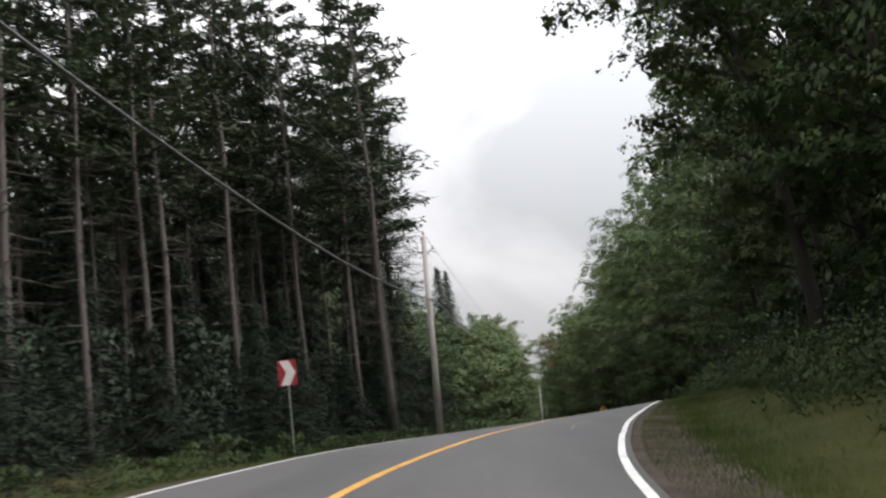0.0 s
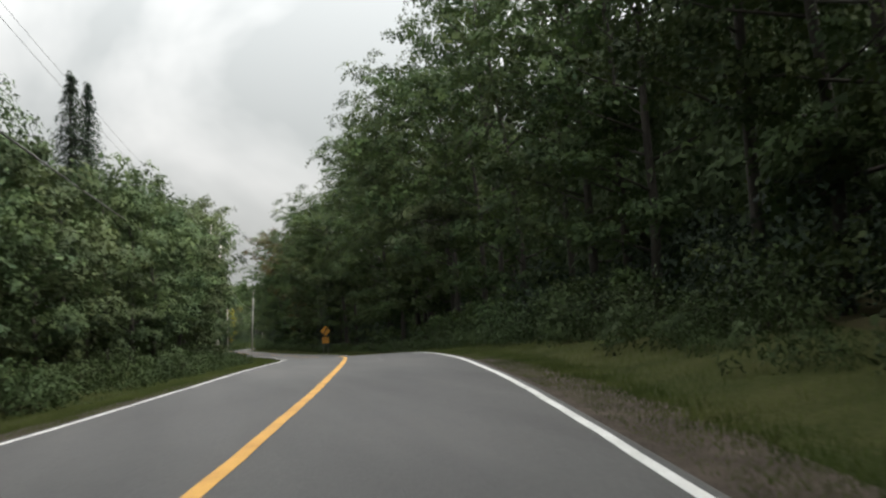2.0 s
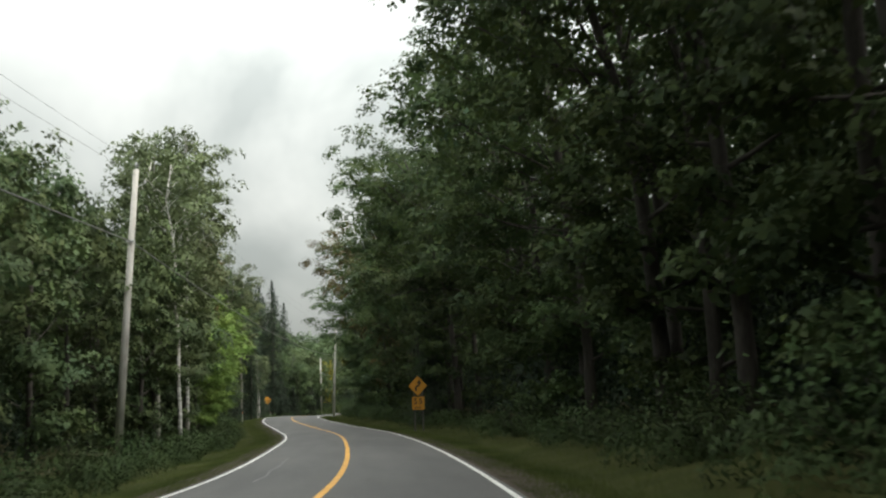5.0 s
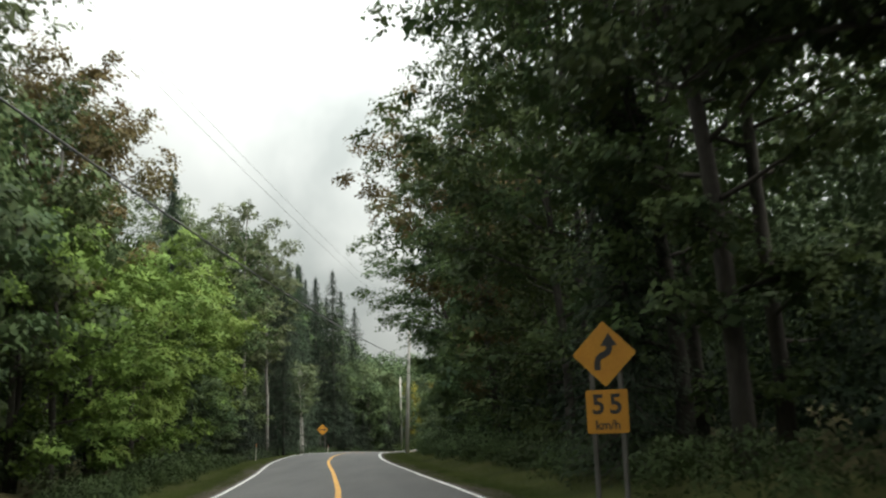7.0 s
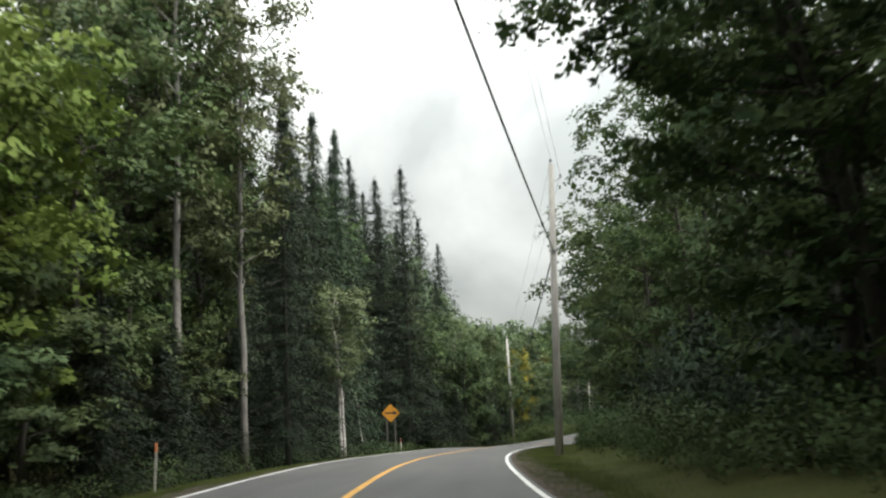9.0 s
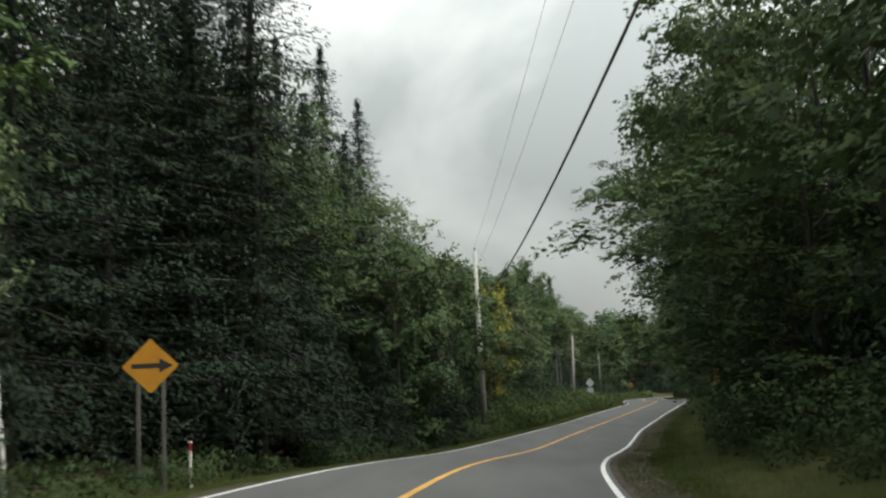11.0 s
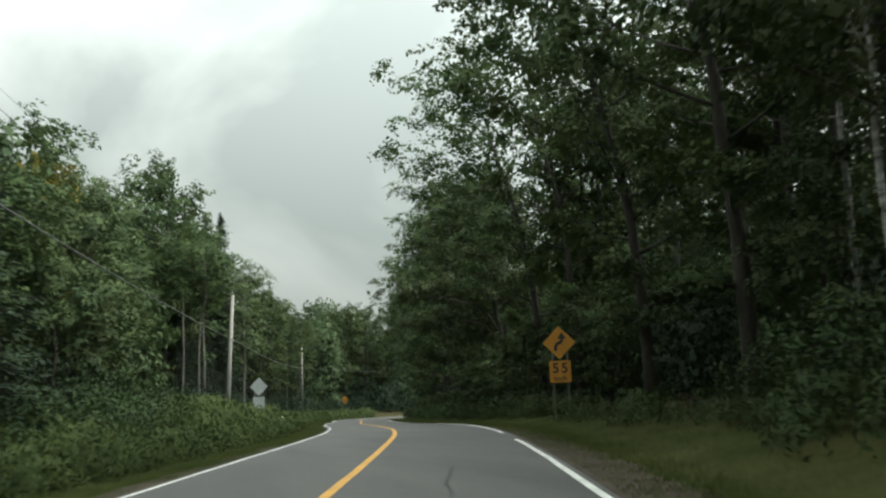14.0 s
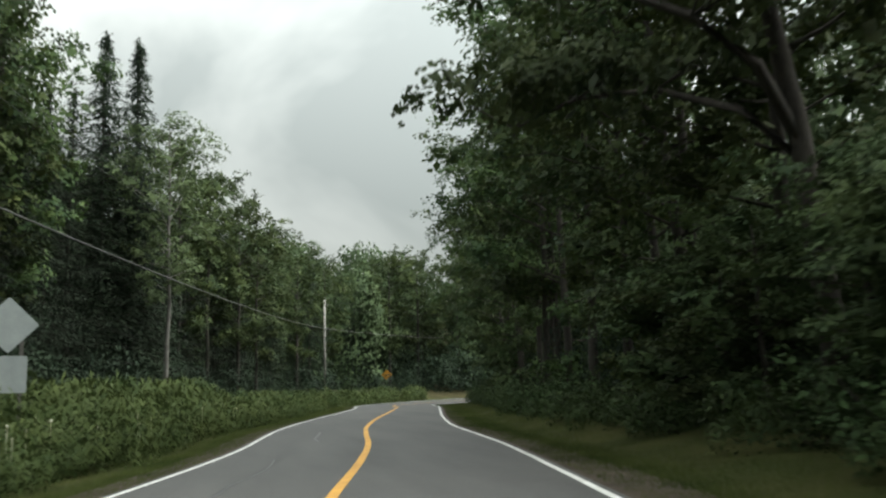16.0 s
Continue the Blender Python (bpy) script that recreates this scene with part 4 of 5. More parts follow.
belt(191, 221, 4.6, -11.8, 0.5, [("maple", 1)], 0.9, 1.0, 0.95)
belt(226, 241, 4.8, -10.8, 0.5, [("edge", 1)], 0.8, 0.95, 1.05)
belt(247, 264, 4.8, -10.4, 0.5, [("edge", 1)], 0.95, 1.1, 1.1)
plant("edge", *at_side(245.0, -8.6), 0.52, 1.0, 150, 1)
plant("edge", *at_side(251.5, -8.8), 0.6, 0.85)
plant("edge", *at_side(257.0, -8.2), 0.6, 0.95)
belt(262, 286, 4.8, -8.9, 0.5, [("maple", 2), ("tall", 1)], 1.0, 1.15, 1.1, to_road=True)
belt(286, 302, 4.8, -10.4, 0.5, [("maple", 2), ("tall", 1)], 1.0, 1.15, 1.1, to_road=True)
belt(302, 330, 4.4, -10.6, 0.8, [("tall", 2), ("aspen", 1)], 0.95, 1.1)
belt(302, 345, 3.0, -9.6, 0.6, [("young", 1)], 0.5, 0.75)
for y, lat, h, w in ((31.0, -8.6, 1.1, 1.15), (106.0, -8.9, 1.1, 1.12), (111.0, -8.4, 1.08, 1.15), (146.0, -7.8, 1.02, 1.12), (151.0, -8.2, 0.98, 1.08), (177.0, -8.4, 0.95, 1.1), (190.0, -8.8, 0.68, 1.0), (278.0, -7.2, 0.84, 1.15), (282.0, -9.0, 0.9, 1.08), (304.0, -8.8, 0.95, 1.1), (311.5, -8.4, 0.98, 1.12), (325.0, -9.0, 1.0, 1.05), (331.0, -8.4, 1.0, 1.15)):
    plant("rusting" if y == 177.0 else "overhang", *at_side(y, lat), h, w, 180 + DICE.uniform(-15, 15))
belt(306, 340, 4.6, -14.0, 0.8, [("tall", 2), ("maple", 1)], 0.75, 0.95, 1.0)
belt(332, 352, 2.8, -7.8, 0.5, [("young", 1)], 0.4, 0.6)
belt(346, 372, 5.0, -8.6, 0.5, [("tall", 1), ("maple", 3)], 0.9, 1.1, 1.12, to_road=True)
belt(372, 438, 4.8, -8.7, 0.5, [("maple", 2), ("tall", 1)], 0.9, 1.05, 1.05, to_road=True)
# undergrowth along the forest edge
belt(4, 60, 4.2, -8.0, 0.5, [("shrub", 1)], 0.7, 1.2)
belt(60, 430, 4.2, -7.4, 0.5, [("shrub", 1)], 0.6, 1.2)
belt(50, 330, 5.0, 7.6, 0.4, [("shrub", 1)], 0.5, 0.9)
belt(332, 430, 2.4, 8.8, 0.8, [("shrub", 1)], 0.6, 0.95)
gather_belt("weeds", 4, 430, 1.7, -6.9, 0.5, ["weed"], 0.5, 1.1)
gather_belt("weeds", 4, 330, 1.5, 6.9, 0.5, ["weed"], 0.5, 1.1)
gather_belt("meadow", 330, 430, 0.6, 8.0, 1.6, ["weed"], 0.5, 1.7)
gather_belt("meadow", 322, 376, 0.55, 6.9, 0.7, ["weed"], 0.6, 1.4)
gather_belt("meadow", 322, 376, 0.6, 9.4, 1.2, ["weed"], 0.9, 2.1)
gather_belt("meadow", 270, 322, 0.7, 7.2, 1.0, ["weed"], 0.6, 1.7)
# the woods behind the first rows
for lat, step, look_ in ((16.0, 4.8, "dense"), (20.5, 5.4, "broad"), (28.0, 6.4, "broad")):
    gather_belt("backwoods", -30, 128, step, -lat, 1.2, [look_], 1.0, 1.2)
    gather_belt("backwoods", 128, 196, step, -lat, 1.2, [look_], 0.78, 0.98)
    gather_belt("backwoods", 196, 232, step, -lat - 2, 1.2, [look_], 0.75, 0.95)
    gather_belt("backwoods", 232, 300, step, -lat, 1.2, [look_], 0.8, 1.0)
    gather_belt("backwoods", 300, 345, step, -lat, 1.2, [look_], 0.58, 0.7)
    gather_belt("backwoods", 345, 440, step * 0.85, -lat, 1.6, ["dense", "broad"], 0.8, 1.0)
for lat, step in ((18.5, 4.6), (24.0, 5.2), (31.0, 6.5)):
    gather_belt("backwoods", 62, 200, step, lat, 1.6, ["broad", "broad", "pointed"], 0.62, 0.8)
    gather_belt("backwoods", 200, 290, step, lat, 1.6, ["broad", "pointed"], 0.95, 1.2)
    gather_belt("backwoods", 290, 345, step, lat, 1.6, ["broad", "broad", "pointed"], 0.75, 0.95)
    gather_belt("backwoods", 345, 440, step, lat + 6, 1.6, ["thick", "thick", "pointed"], 1.05, 1.3)
gather_belt("backwoods", -14, 66, 3.0, 31.0, 1.6, ["dense"], 0.75, 1.0)
gather_belt("backwoods", 56, 84, 2.6, 20.0, 2.5, ["dense"], 0.8, 1.0)
gather_belt("backwoods", -30, 70, 5.0, 30.0, 1.6, ["pointed", "broad"], 0.6, 0.9)
# unseen trees behind the start, added for how they shape the light
gather_belt("backwoods", -30, -4, 4.0, -12.5, 1.2, ["dense"], 1.05, 1.35)
gather_belt("backwoods", -40, -6, 4.0, 11.0, 1.6, ["broad", "pointed"], 1.05, 1.35)
for lat in (27.0, 32.0, 38.0):
    gather_belt("pinewoods", -14, 72 + lat * 0.4, 3.3, lat, 1.8, ["pine"], 0.9, 1.12)
gather_belt("backwoods", -20, 62, 3.6, 28.0, 1.6, ["pointed", "broad"], 0.75, 1.0)
gather_belt("backwoods", -20, 62, 3.6, 34.0, 1.6, ["pointed", "broad"], 0.85, 1.1)
for k in range(26):
    plant(DICE.choice(["young", "tall", "tall", "spruce"]), 24 + k * 2.7 + DICE.uniform(-1, 1), 455 + DICE.uniform(-2, 9), DICE.uniform(1.0, 1.2))
for k in range(60):
    gather("thicket", "under", 20 + k * 1.6, 452 + DICE.uniform(-1.5, 8), DICE.uniform(0.8, 1.6), DICE.uniform(0.9, 1.4))
for k in range(75):
    gather("backwoods", DICE.choice(["thick", "thick", "pointed"]), 14 + k * 1.33 + DICE.uniform(-2, 2), 458 + DICE.uniform(-2, 22), DICE.uniform(1.05, 1.4), DICE.uniform(0.95, 1.25))
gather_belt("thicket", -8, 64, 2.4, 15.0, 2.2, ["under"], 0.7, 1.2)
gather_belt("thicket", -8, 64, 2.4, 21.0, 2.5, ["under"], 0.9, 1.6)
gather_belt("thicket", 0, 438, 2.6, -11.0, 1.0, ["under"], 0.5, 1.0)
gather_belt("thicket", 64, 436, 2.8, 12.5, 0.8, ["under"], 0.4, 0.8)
for lat in (37.0, 45.0, 54.0, 64.0, 76.0):
    gather_belt("backwoods", -40, 440, 7.0, -lat, 2.5, ["distant"], 0.7, 0.95)
    gather_belt("backwoods", 80, 440, 7.0, lat + 8, 2.5, ["distant"], 0.5, 0.65)
    gather_belt("backwoods", -40, 80, 7.0, lat + 22, 2.5, ["distant"], 0.7, 0.95)
join_gathered("backwoods", LEAF_FAR, "dense green mixed woods behind the roadside trees", "woods")
join_gathered("pinewoods", PINE_NEEDLE, "rows of tall dark plantation pines", "woods")
# thicket takes the darker needle green, forest shade set in its colour
join_gathered("thicket", SHADED_NEEDLE, "undergrowth beneath the trees, shade put into its colour", "undergrowth", False)
join_gathered("meadow", WEED, "rank yellow-green weeds and goldenrod on the verge", "weeds", False)
join_gathered("weeds", SHRUB, "low weeds and raspberry canes on the verge", "weeds", False)
# trees that stand out
plant("spruce", -1.5, 81.4, 0.96, 1.2, which=0)
plant("spruce", -0.8, 82.2, 0.94, 1.0, which=1)
plant("pine", -3.3, 40.0, 1.02, 1.25)
plant("pine", -3.6, 45.0, 1.05, 1.1)
plant("pine", -4.2, 49.0, 1.0)
plant("aspen", 5.9, 145.0, 1.0, 1.1, label="tall round-topped aspen standing above its neighbours")
plant("aspen", 4.4, 143.0, 0.94, 1.1)
plant("aspen", 5.2, 150.0, 0.8, 1.0)
plant("fir", -3.3, 46.5, 0.82, 0.9)
plant("fir", -5.0, 53.0, 0.9, 0.92)
plant("spruce", 2.0, 184.0, 1.14, 1.1)
plant("spruce", 21.5, 152.0, 1.08, 0.8)
plant("spruce", 16.5, 311.0, 0.9, 1.75)
plant("yellow", 14.3, 293.4, 1.05, 0.85)
plant("yellow", 16.9, 326.0, 1.15, 0.9)
plant("spruce", 26.0, 380.0, 1.4, 1.5)
plant("spruce", 27.6, 381.5, 1.42, 1.45)
plant("spruce", 22.8, 371.0, 1.4, 1.3)
plant("tall", 22.5, 363.0, 1.2, 1.15, label="tall round-topped tree with bare lower trunk")
plant("tall", 21.0, 360.0, 1.16, 1.15)
plant("tall", 24.0, 366.5, 1.05, 1.0)
for x, y, h in ((31.0, 398.0, 1.0), (33.2, 401.0, 0.92), (34.6, 405.0, 0.85), (29.2, 394.0, 1.05)):
    plant("tall", x, y, h, 1.0)
for x, y, h in ((5.0, 261.6, 1.0), (4.0, 263.0, 0.9), (4.9, 221.5, 0.8), (4.6, 222.3, 0.85), (35.9, 296.0, 1.0), (37.2, 298.5, 1.1)):
    plant("birch", x, y, h, 1.0)
for x, y, h in ((23.9, 357.5, 0.95), (25.3, 350.6, 0.8), (25.0, 352.4, 0.84)):
    plant("bare", x, y, h, 1.0)
plant("birch", 3.5, 236.2, 0.8, 0.5, lean=(0, 7), label="thin leaning birch with white trunk")
plant("tall", 3.2, 160.5, 0.76, 0.8)
plant("tall", 1.6, 172.5, 0.72, 0.6)
plant("aspen", 29.8, 378.0, 0.86, 1.0)
plant("aspen", 2.4, 205.0, 1.08, 1.1, label="tall grey-green aspen with pale forked limbs")
plant("aspen", 3.6, 208.5, 0.98, 1.0)
plant("tall", 2.2, 198.0, 0.72, 1.0)
plant("fir", 4.6, 211.0, 0.8, 0.62)
plant("young", 11.3, 270.0, 1.2, 0.85)
plant("maple", 45.6, 348.5, 1.0, 1.0, 190)
plant("maple", 46.8, 353.5, 0.95, 1.0, 195)
plant("young_spruce", 10.3, 266.5, 1.45, 1.15)
plant("young_spruce", 5.6, 263.6, 1.2, 1.0)
for x, y, h in ((5.4, 139.0, 1.5), (6.4, 142.5, 1.6), (6.9, 136.5, 1.45), (4.6, 144.0, 1.6)):
    plant("birch", x, y, h, 1.35)
for x, y, h in ((2.4, 221.0, 1.3), (2.8, 226.0, 1.32), (3.1, 231.5, 1.36)):
    plant("spruce", x, y, h, 1.05)


def arching_tree(x, y, turn, seed, grow=1.0):
    """A large maple whose heavy lower limbs arch out over the road."""
    rng = np.random.default_rng(seed)
    trunk = [(Vector(p), r) for p, r in (((0, 0, -0.3), 0.30), ((-0.1, 0, 1.5), 0.25), ((-0.3, 0, 3.2), 0.23), ((-0.5, 0, 5.2), 0.20), ((-0.9, 0.2, 8.0), 0.16), ((-1.3, 0.1, 11.0), 0.11), ((-1.6, 0, 15.0), 0.04))]
    limb_a = [(Vector(p), r) for p, r in (((-0.5, 0, 5.0), 0.15), ((-1.5, -0.3, 6.3), 0.13), ((-2.9, -0.5, 7.0), 0.11), ((-4.6, -0.6, 7.35), 0.085), ((-6.4, -0.6, 7.3), 0.05), ((-7.8, -0.5, 7.0), 0.02))]
    limb_b = [(Vector(p), r) for p, r in (((-0.45, 0, 4.7), 0.12), ((-1.4, 0.5, 5.7), 0.10), ((-2.9, 0.9, 6.1), 0.08), ((-4.4, 1.1, 5.9), 0.055), ((-5.6, 1.2, 5.3), 0.02))]
    paths, tips = [trunk, limb_a, limb_b], []
    for limb in (limb_a, limb_b):
        for p, _ in limb[2:]:
            for _ in range(4):
                q = rng.uniform(0, 6.28)
                sub = limb_path(rng, p, (math.cos(q), math.sin(q), 0.5), rng.uniform(1.0, 2.0), 0.03, steps=3)
                paths.append(sub)
                tips += [(sub[-1][0], 0.95), (sub[-2][0], 0.75)]
    for k in range(16):
        j = 3 + k % 3
        q = k * 2.4
        sub = limb_path(rng, trunk[j][0].lerp(trunk[j + 1][0], rng.uniform(0, 1)), (math.cos(q), math.sin(q), 0.5), rng.uniform(2.5, 4.5), 0.07, steps=4)
        paths.append(sub)
        tips += [(p, 0.9) for p, _ in sub[2:]]
    wood, crown = clothe(rng, paths, tips, 5200, 0.25, LEAF_MID, BARK, 0)
    root = new("maple_tree")
    root.matrix_basis = pose(x, y, float(ground_z(np.array([x]), np.array([y]))[0]), 0, 0, turn) @ Matrix.Diagonal((grow, grow, grow, 1))
    child("trunk", wood, root)
    child("crown", crown, root)
    tagged(root, "large maple with heavy dark limbs arching over the road", "tree", "maples")


arching_tree(44.5, 341.0, 4, 501, 1.0)
arching_tree(25.9, 141.0, 0, 503)
arching_tree(24.8, 90.0, 5, 504)


def build_flowers():
    """Small pale flower heads above the weeds of the verge."""
    rng = np.random.default_rng(61)
    V, F = [], []
    for k in range(170):
        x, y = at_side(rng.uniform(324, 376), rng.uniform(5.8, 10.0))
        z = float(ground_z(np.array([x]), np.array([y]))[0]) + rng.uniform(0.7, 1.35)
        r = rng.uniform(0.015, 0.04)
        base = len(V)
        V += [(x + r * math.cos(a), y + r * math.sin(a) * 0.6, z + r * math.sin(a) * 0.7) for a in (0, 1.57, 3.14, 4.71)]
        V += [(x, y, z + r * 0.6)]
        F += [(base + i, base + (i + 1) % 4, base + 4) for i in range(4)]
        V += [(x - 0.006, y, z), (x + 0.006, y, z), (x, y, z - 0.7)]
        F += [(base + 5, base + 6, base + 7)]
    tagged(new("wildflowers", mesh_of("wildflowers", V, F, PETAL)), "small white and pale yellow wildflowers among roadside weeds", "wildflowers", kind="stuff")


build_flowers()

# ---- verge grass ----
def build_grass():
    rng = np.random.default_rng(8)
    C, Hs, Ws = [], [], []
    for side in (1, -1):
        for i in range(10, len(MID) - 30):
            seg = STATION[i + 1] - STATION[i]
            n = int(seg * 640)
            lat = 3.42 + np.abs(rng.normal(0, 1.0, n)) * 1.6
            u = rng.uniform(0, 1, n)
            p = MID[i, :2] + np.outer(u, MID[i + 1, :2] - MID[i, :2]) + LEFT[i] * (side * lat)[:, None]
            C.append(p)
            Ws.append(np.full(n, math.atan2(LEFT[i][1], LEFT[i][0])) + rng.uniform(-1.0, 1.0, n))
            Hs.append(np.clip(0.05 + 0.045 * (lat - 4.0), 0.035, 0.22) * rng.uniform(0.5, 1.4, n))
    P, Hh = np.vstack(C), np.concatenate(Hs)
    lat, z, bank = near_road(P[:, 0], P[:, 1])
    gravel = z + bank * np.clip(lat, -4.2, 4.2) - 0.02 - 0.06 * (np.abs(lat) - LANE)
    Z = ground_z(P[:, 0], P[:, 1])
    Z = np.where(np.abs(lat) < 4.4, np.maximum(Z, gravel), Z)
    n = len(P)
    q = np.concatenate(Ws)
    w = rng.uniform(0.004, 0.011, n)
    lean = rng.normal(0, 0.45, (n, 2)) * Hh[:, None]
    V = np.empty((n, 3, 3))
    V[:, 0] = np.stack([P[:, 0] + np.cos(q) * w, P[:, 1] + np.sin(q) * w, Z - 0.03], 1)
    V[:, 1] = np.stack([P[:, 0] - np.cos(q) * w, P[:, 1] - np.sin(q) * w, Z - 0.03], 1)
    V[:, 2] = np.stack([P[:, 0] + lean[:, 0], P[:, 1] + lean[:, 1], Z + Hh], 1)
    F = np.arange(n * 3).reshape(n, 3)
    me = mesh_of("verge_grass", V.reshape(-1, 3).tolist(), F.tolist(), GRASS)
    soft_normals(me, np.repeat(np.column_stack([lean * 0.2, np.full(n, 1.0)]), 3, axis=0))
    tagged(new("verge_grass", me), "short yellow-green grass on the roadside verge", "grass", kind="stuff")


build_grass()

# ---- road signs ----
def flat(points, thick, y0=0.0):
    """A plate from corner points in x and z, facing -y."""
    bm = bmesh.new()
    a = [bm.verts.new((x, y0, z)) for x, z in points]
    b = [bm.verts.new((x, y0 + thick, z)) for x, z in points]
    bm.faces.new(a)
    bm.faces.new(b[::-1])
    n = len(points)
    for i in range(n):
        bm.faces.new((a[i], b[i], b[(i + 1) % n], a[(i + 1) % n]))
    bmesh.ops.recalc_face_normals(bm, faces=bm.faces)
    return bm


def rounded(points, r=0.05, n=4):
    """Corner points with their corners rounded."""
    out = []
    m = len(points)
    for i in range(m):
        p, q, s = Vector(points[i - 1]), Vector(points[i]), Vector(points[(i + 1) % m])
        a, b = q + (p - q).normalized() * r, q + (s - q).normalized() * r
        for k in range(n + 1):
            u = k / n
            out.append(tuple(a * (1 - u) ** 2 + q * 2 * u * (1 - u) + b * u * u))
    return out


def stroke(points, width):
    """The outline of a bent band along points."""
    l, r = [], []
    for i, p in enumerate(points):
        a, b = Vector(points[max(i - 1, 0)]), Vector(points[min(i + 1, len(points) - 1)])
        d = (b - a).normalized()
        s = Vector((-d.y, d.x)) * width / 2
        l.append(tuple(Vector(p) + s))
        r.append(tuple(Vector(p) - s))
    return l + r[::-1]


def lettering(name, text, size, x, z, parent, y=-0.006):
    cu = bpy.data.curves.new(name, "FONT")
    cu.body, cu.size, cu.align_x, cu.align_y, cu.extrude, cu.offset = text, size, "CENTER", "CENTER", 0.0015, size * 0.022
    tmp = new(name + "_curve", cu)
    bpy.context.view_layer.update()
    me = bpy.data.meshes.new_from_object(tmp.evaluated_get(bpy.context.evaluated_depsgraph_get()))
    bpy.data.objects.remove(tmp)
    me.materials.clear()
    me.materials.append(SIGN_BLACK)
    ob = child(name, me, parent)
    ob.matrix_basis = pose(x, y, z, 90, 0, 0)
    return ob


def post(name, x, top, bottom, parent, y=0.05):
    """A squared wooden post with worn edges."""
    bm = bmesh.new()
    for v in bmesh.ops.create_cube(bm, size=1.0)["verts"]:
        v.co = Vector((x + v.co.x * 0.085, y + v.co.y * 0.085, (top + bottom) / 2 + v.co.z * (top - bottom)))
    bmesh.ops.bevel(bm, geom=bm.edges[:], offset=0.008, segments=1, affect="EDGES")
    return part(name, bm, SIGN_POST, parent, "weathered grey wooden post")


def sign_root(name, x, y, z, turn, label, category="road sign"):
    root = new(name)
    root.empty_display_size = 0.3
    root.matrix_basis = pose(x, y, z, 0, 0, turn)
    return tagged(root, label, category, "road signs")


D = 0.635


def diamond(root, z, mat=None):
    plate = part("diamond_plate", flat(rounded([(0, z + D), (D, z), (0, z - D), (-D, z)]), 0.006), mat or SIGN_YELLOW, root, "amber diamond plate" if mat is None else "bare metal back of a diamond plate")
    return plate


def winding_sign(x, y, z, turn, base):
    """Diamond with a winding arrow over a square speed plate, on two posts. z: height of the diamond's middle."""
    root = sign_root("curve_warning_sign", x, y, base, turn, "amber winding-road sign with 55 km/h plate on two wooden posts")
    h = z - base
    plate = diamond(root, h)
    pts = [(-0.14, -0.31), (-0.14, -0.17), (-0.12, -0.09), (-0.06, -0.04), (0.02, -0.01), (0.08, 0.03), (0.105, 0.08), (0.105, 0.17)]
    part("winding_arrow", flat([(px, h + pz) for px, pz in stroke(pts, 0.125)], 0.002, -0.004), SIGN_BLACK, plate, "black winding arrow shaft")
    part("arrow_head", flat([(-0.06, h + 0.15), (0.27, h + 0.15), (0.105, h + 0.40)], 0.002, -0.0045), SIGN_BLACK, plate, "black arrow head")
    tz = h - D - 0.46
    tab = part("speed_plate", flat(rounded([(-0.41, tz + 0.41), (0.41, tz + 0.41), (0.41, tz - 0.41), (-0.41, tz - 0.41)]), 0.006), SIGN_YELLOW, root, "amber square speed plate")
    lettering("speed_digit", "5", 0.52, -0.17, tz + 0.12, tab)
    lettering("speed_digit", "5", 0.52, 0.17, tz + 0.12, tab)
    lettering("speed_unit", "km/h", 0.24, 0.0, tz - 0.26, tab)
    post("post", -0.28, h - 0.25, -0.4, root)
    post("post", 0.28, h - 0.25, -0.4, root)
    return root


def arrow_sign(x, y, z, turn, base):
    root = sign_root("arrow_warning_sign", x, y, base, turn, "amber diamond sign with black horizontal arrow")
    h = z - base
    plate = diamond(root, h)
    part("arrow_shaft", flat([(-0.42, h - 0.05), (0.2, h - 0.05), (0.2, h + 0.06), (-0.42, h + 0.06)], 0.002, -0.004), SIGN_BLACK, plate, "black arrow shaft")
    part("arrow_head", flat([(0.2, h - 0.16), (0.5, h), (0.2, h + 0.17)], 0.002, -0.0045), SIGN_BLACK, plate, "black arrow head")
    post("post", -0.28, h - 0.2, -0.4, root)
    post("post", 0.28, h - 0.2, -0.4, root)
    return root


def chevron_sign(x, y, z, turn, base):
    root = sign_root("chevron_sign", x, y, base, turn, "dark red and white chevron sign on a thin post")
    h = z - base
    plate = part("plate", flat(rounded([(-0.28, h - 0.39), (0.28, h - 0.39), (0.28, h + 0.39), (-0.28, h + 0.39)], 0.03), 0.006), SIGN_RED, root)
    part("chevron", flat([(-0.22, h - 0.37), (0.06, h - 0.37), (0.25, h), (0.06, h + 0.37), (-0.22, h + 0.37), (-0.03, h)], 0.002, -0.004), SIGN_WHITE, plate, "pale chevron pointing right")
    V, F = tubes([[(Vector((0, 0.03, -0.4)), 0.024), (Vector((0, 0.03, h + 0.2)), 0.024)]], 8)
    child("post", mesh_of("post", V, F, STEEL, True), root, "thin galvanised steel post")
    return root


def sign_back(x, y, z, turn, base):
    root = sign_root("curve_warning_sign", x, y, base, turn, "road sign seen from its bare grey metal back")
    h = z - base
    diamond(root, h, SIGN_BACK)
    tz = h - D - 0.46
    part("speed_plate", flat(rounded([(-0.41, tz + 0.41), (0.41, tz + 0.41), (0.41, tz - 0.41), (-0.41, tz - 0.41)]), 0.006), SIGN_BACK, root, "bare metal back of a square plate")
    post("post", -0.28, h - 0.25, -0.4, root)
    post("post", 0.28, h - 0.25, -0.4, root)
    return root


def gz(x, y):
    return float(ground_z(np.array([x]), np.array([y]))[0])


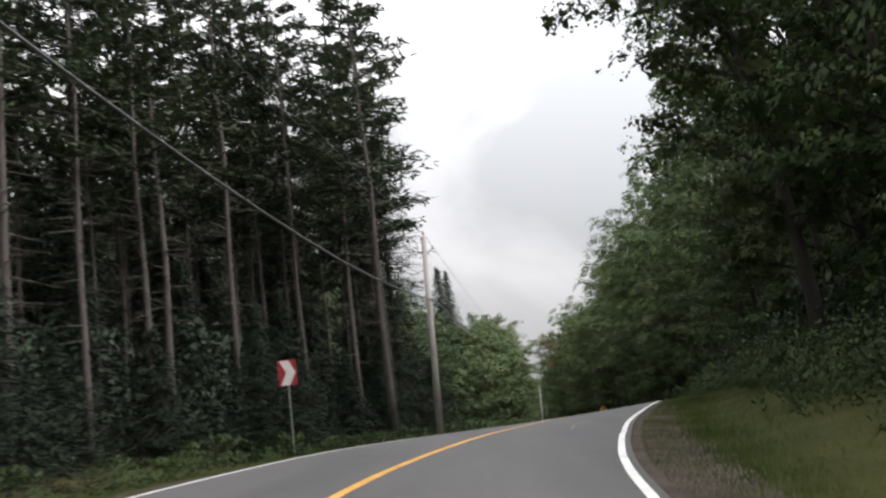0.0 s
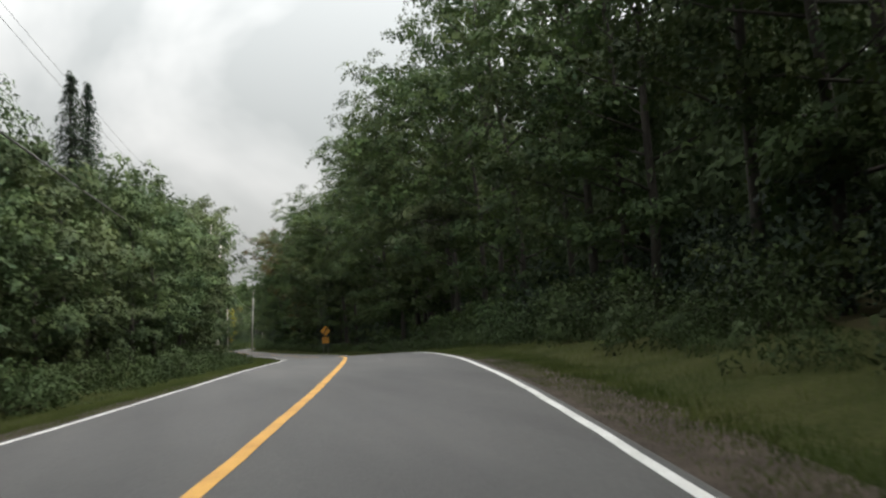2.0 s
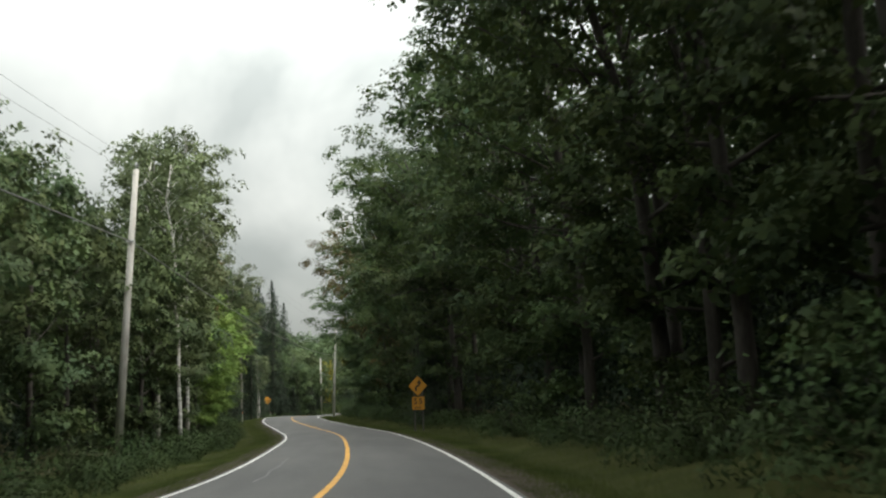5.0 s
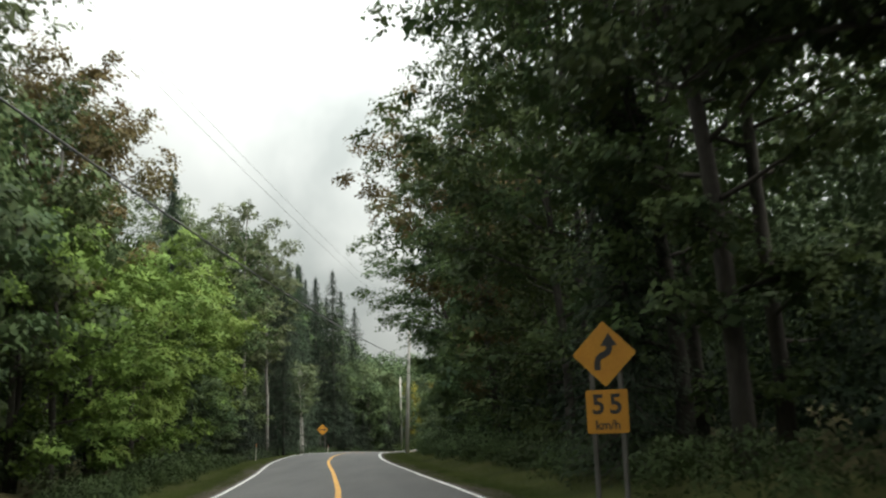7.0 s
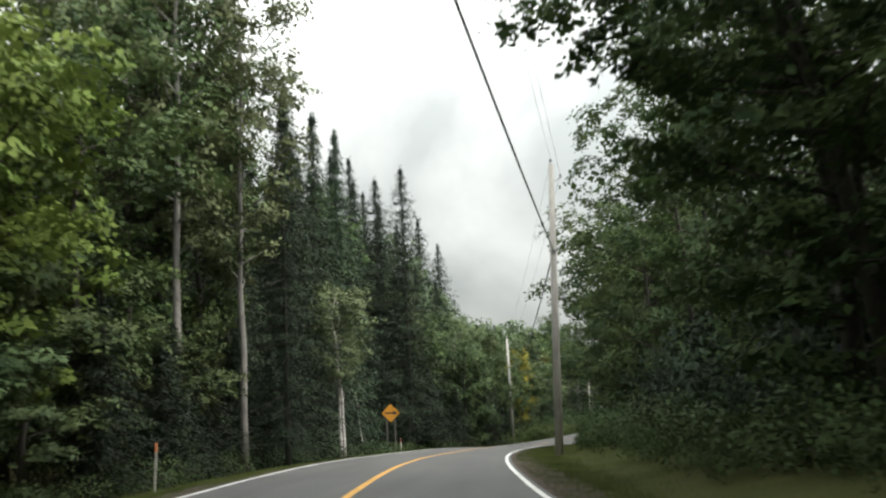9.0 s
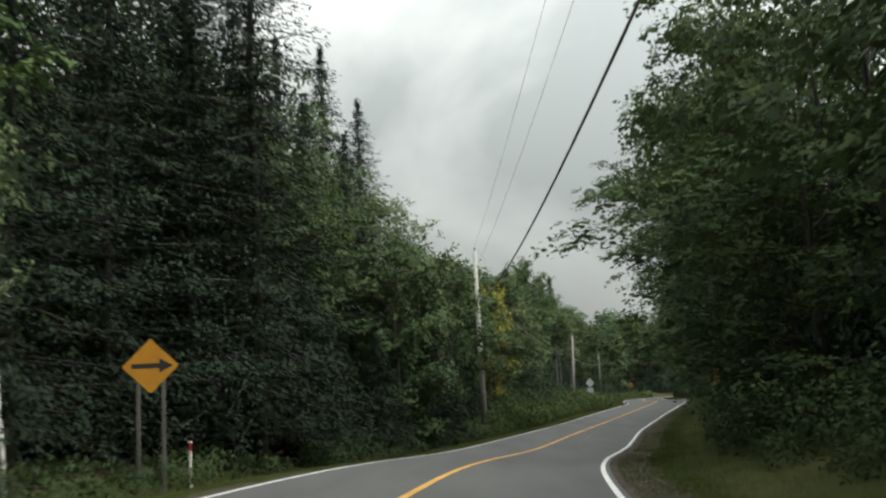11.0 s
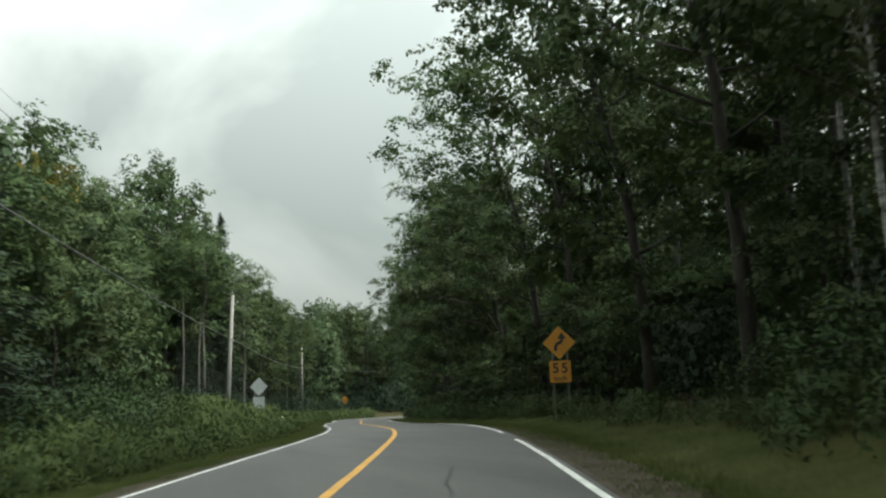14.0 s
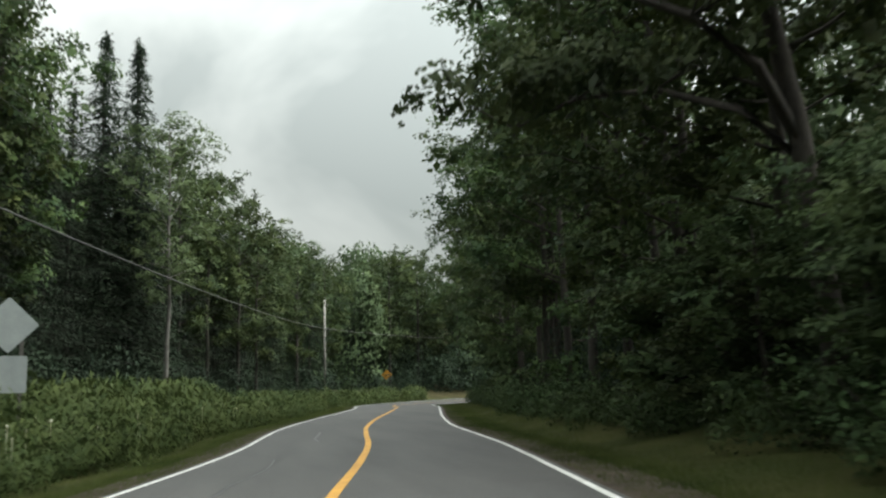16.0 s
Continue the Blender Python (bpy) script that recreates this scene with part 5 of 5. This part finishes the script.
chevron_sign(-5.38, 28.44, 3.56, 2, gz(-5.38, 28.44))
winding_sign(20.03, 147.5, 1.76, -26, gz(20.03, 147.5))
arrow_sign(4.79, 240.4, 0.42, 12, gz(4.79, 240.4))
winding_sign(37.57, 315.6, 0.60, -32, gz(37.57, 315.6))
sign_back(28.9, 348.4, -0.07, 14, gz(28.9, 348.4))
arrow_sign(50.4, 440.9, -0.72, -16, gz(50.4, 440.9))


def marker_post(x, y):
    root = sign_root("marker_post", x, y, gz(x, y), 10, "thin white marker post with red band", "marker post")
    V, F = tubes([[(Vector((0, 0, -0.2)), 0.035), (Vector((0, 0, 1.15)), 0.035)]], 8)
    child("stake", mesh_of("stake", V, F, SIGN_WHITE), root)
    V, F = tubes([[(Vector((0, 0, 0.92)), 0.039), (Vector((0, 0, 1.1)), 0.039)]], 8)
    child("band", mesh_of("band", V, F, SIGN_RED), root, "red band")


marker_post(5.24, 241.92)


# ---- utility poles and cables ----
POLES = []


def pole(x, y, top, lean=(0.0, 0.0), arm=None, out=0.3):
    """A wooden pole with its insulators; its ties for the power line and the cable are kept for the spans."""
    base = gz(x, y)
    root = new("utility_pole")
    root.empty_display_size = 0.3
    root.matrix_basis = pose(x, y, base)
    tagged(root, "weathered grey wooden utility pole beside the road", "utility pole", "utility poles")
    h = top - base
    tx, ty = lean[0] * h, lean[1] * h
    V, F = tubes([[(Vector((0, 0, -0.4)), 0.165), (Vector((tx * 0.5, ty * 0.5, h * 0.5)), 0.14), (Vector((tx, ty, h)), 0.11)]], 12)
    child("pole_shaft", mesh_of("pole_shaft", V, F, POLE_WOOD, True), root)
    V, F = tubes([[(Vector((tx, ty, h - 0.02)), 0.02), (Vector((tx, ty, h + 0.16)), 0.02)], [(Vector((tx, ty, h + 0.12)), 0.055), (Vector((tx, ty, h + 0.28)), 0.04)]], 8)
    child("insulator", mesh_of("insulator", V, F, CERAMIC, True), root, "grey pin insulator")
    V, F = tubes([[(Vector((tx, ty, h - 0.75)), 0.018), (Vector((tx + 0.34, ty, h - 0.55)), 0.018)], [(Vector((tx + 0.34, ty, h - 0.58)), 0.05), (Vector((tx + 0.34, ty, h - 0.42)), 0.038)]], 8)
    child("side_insulator", mesh_of("side_insulator", V, F, CERAMIC, True), root, "grey insulator on a side pin")
    cz = h - (arm or 2.9)
    f = cz / h
    bm = bmesh.new()
    for v in bmesh.ops.create_cube(bm, size=1.0)["verts"]:
        v.co = Vector((tx * f + v.co.x * 0.34 + out * 0.67, ty * f - 0.15, cz)) + Vector((0, v.co.y * 0.06, v.co.z * 0.08))
    part("cable_bracket", bm, STEEL, root, "small steel bracket")
    POLES.append((Vector((x + tx, y + ty, base + h + 0.26)), Vector((x + tx * f + out, y + ty * f - 0.15, base + cz))))


pole(-7.4, -4.0, 11.3)
pole(-1.49, 41.2, 9.84, (0.035, 0))
pole(6.34, 124.7, 10.7, (0.055, 0), 2.9, 0.0)
pole(15.0, 211.0, 9.6, (0.046, 0), 3.5, 0.0)
pole(13.03, 275.5, 7.9)
pole(26.85, 350.5, 6.5, (0.04, 0), 3.25)
pole(42.2, 432.0, 7.66, (0.0, 0), 3.2)
pole(72.0, 470.0, 8.0)


def span(a, b, radius, sag, name, label):
    root_pts = []
    for k in range(25):
        u = k / 24
        p = a.lerp(b, u)
        p.z -= sag * 4 * u * (1 - u)
        root_pts.append((p, radius))
    V, F = tubes([root_pts], 6)
    tagged(new(name, mesh_of(name, V, F, CABLE, True)), label, "cable", "overhead cables")


SAG = {0: 1.35, 2: 1.0, 3: 1.3}
for k in range(len(POLES) - 1):
    span(POLES[k][1], POLES[k + 1][1], 0.028, SAG.get(k, 0.55), "phone_cable", "thick black cable hanging between utility poles")
    span(POLES[k][0], POLES[k + 1][0], 0.005, 0.7, "power_wire", "thin dark wire strung between utility poles")
    aside = Vector((0.34, 0, -0.69))
    span(POLES[k][0] + aside, POLES[k + 1][0] + aside, 0.005, 0.85, "power_wire", "thin dark wire strung between utility poles")


def survey_stake(x, y, lean):
    """A short wooden stake with a brightly painted top."""
    root = new("marker_stake")
    root.matrix_basis = pose(x, y, gz(x, y), 0, lean, 20)
    for name, z0, z1, half, mat in (("stake", -0.2, 1.0, 0.03, POLE_WOOD), ("painted_top", 1.0, 1.22, 0.032, STAKE_ORANGE)):
        bm = bmesh.new()
        bmesh.ops.create_cube(bm, size=1.0)
        bmesh.ops.scale(bm, vec=(half * 2, half * 1.4, z1 - z0), verts=bm.verts)
        bmesh.ops.translate(bm, vec=(0, 0, (z0 + z1) / 2), verts=bm.verts)
        bmesh.ops.bevel(bm, geom=bm.edges[:], offset=0.006, segments=1, affect="EDGES")
        part(name, bm, mat, root, "orange painted top" if name == "painted_top" else "")
    tagged(root, "weathered wooden stake with orange top leaning on the verge", "stake", "marker stakes")


survey_stake(7.6, 262.3, -14)
survey_stake(4.7, 197.0, 2)
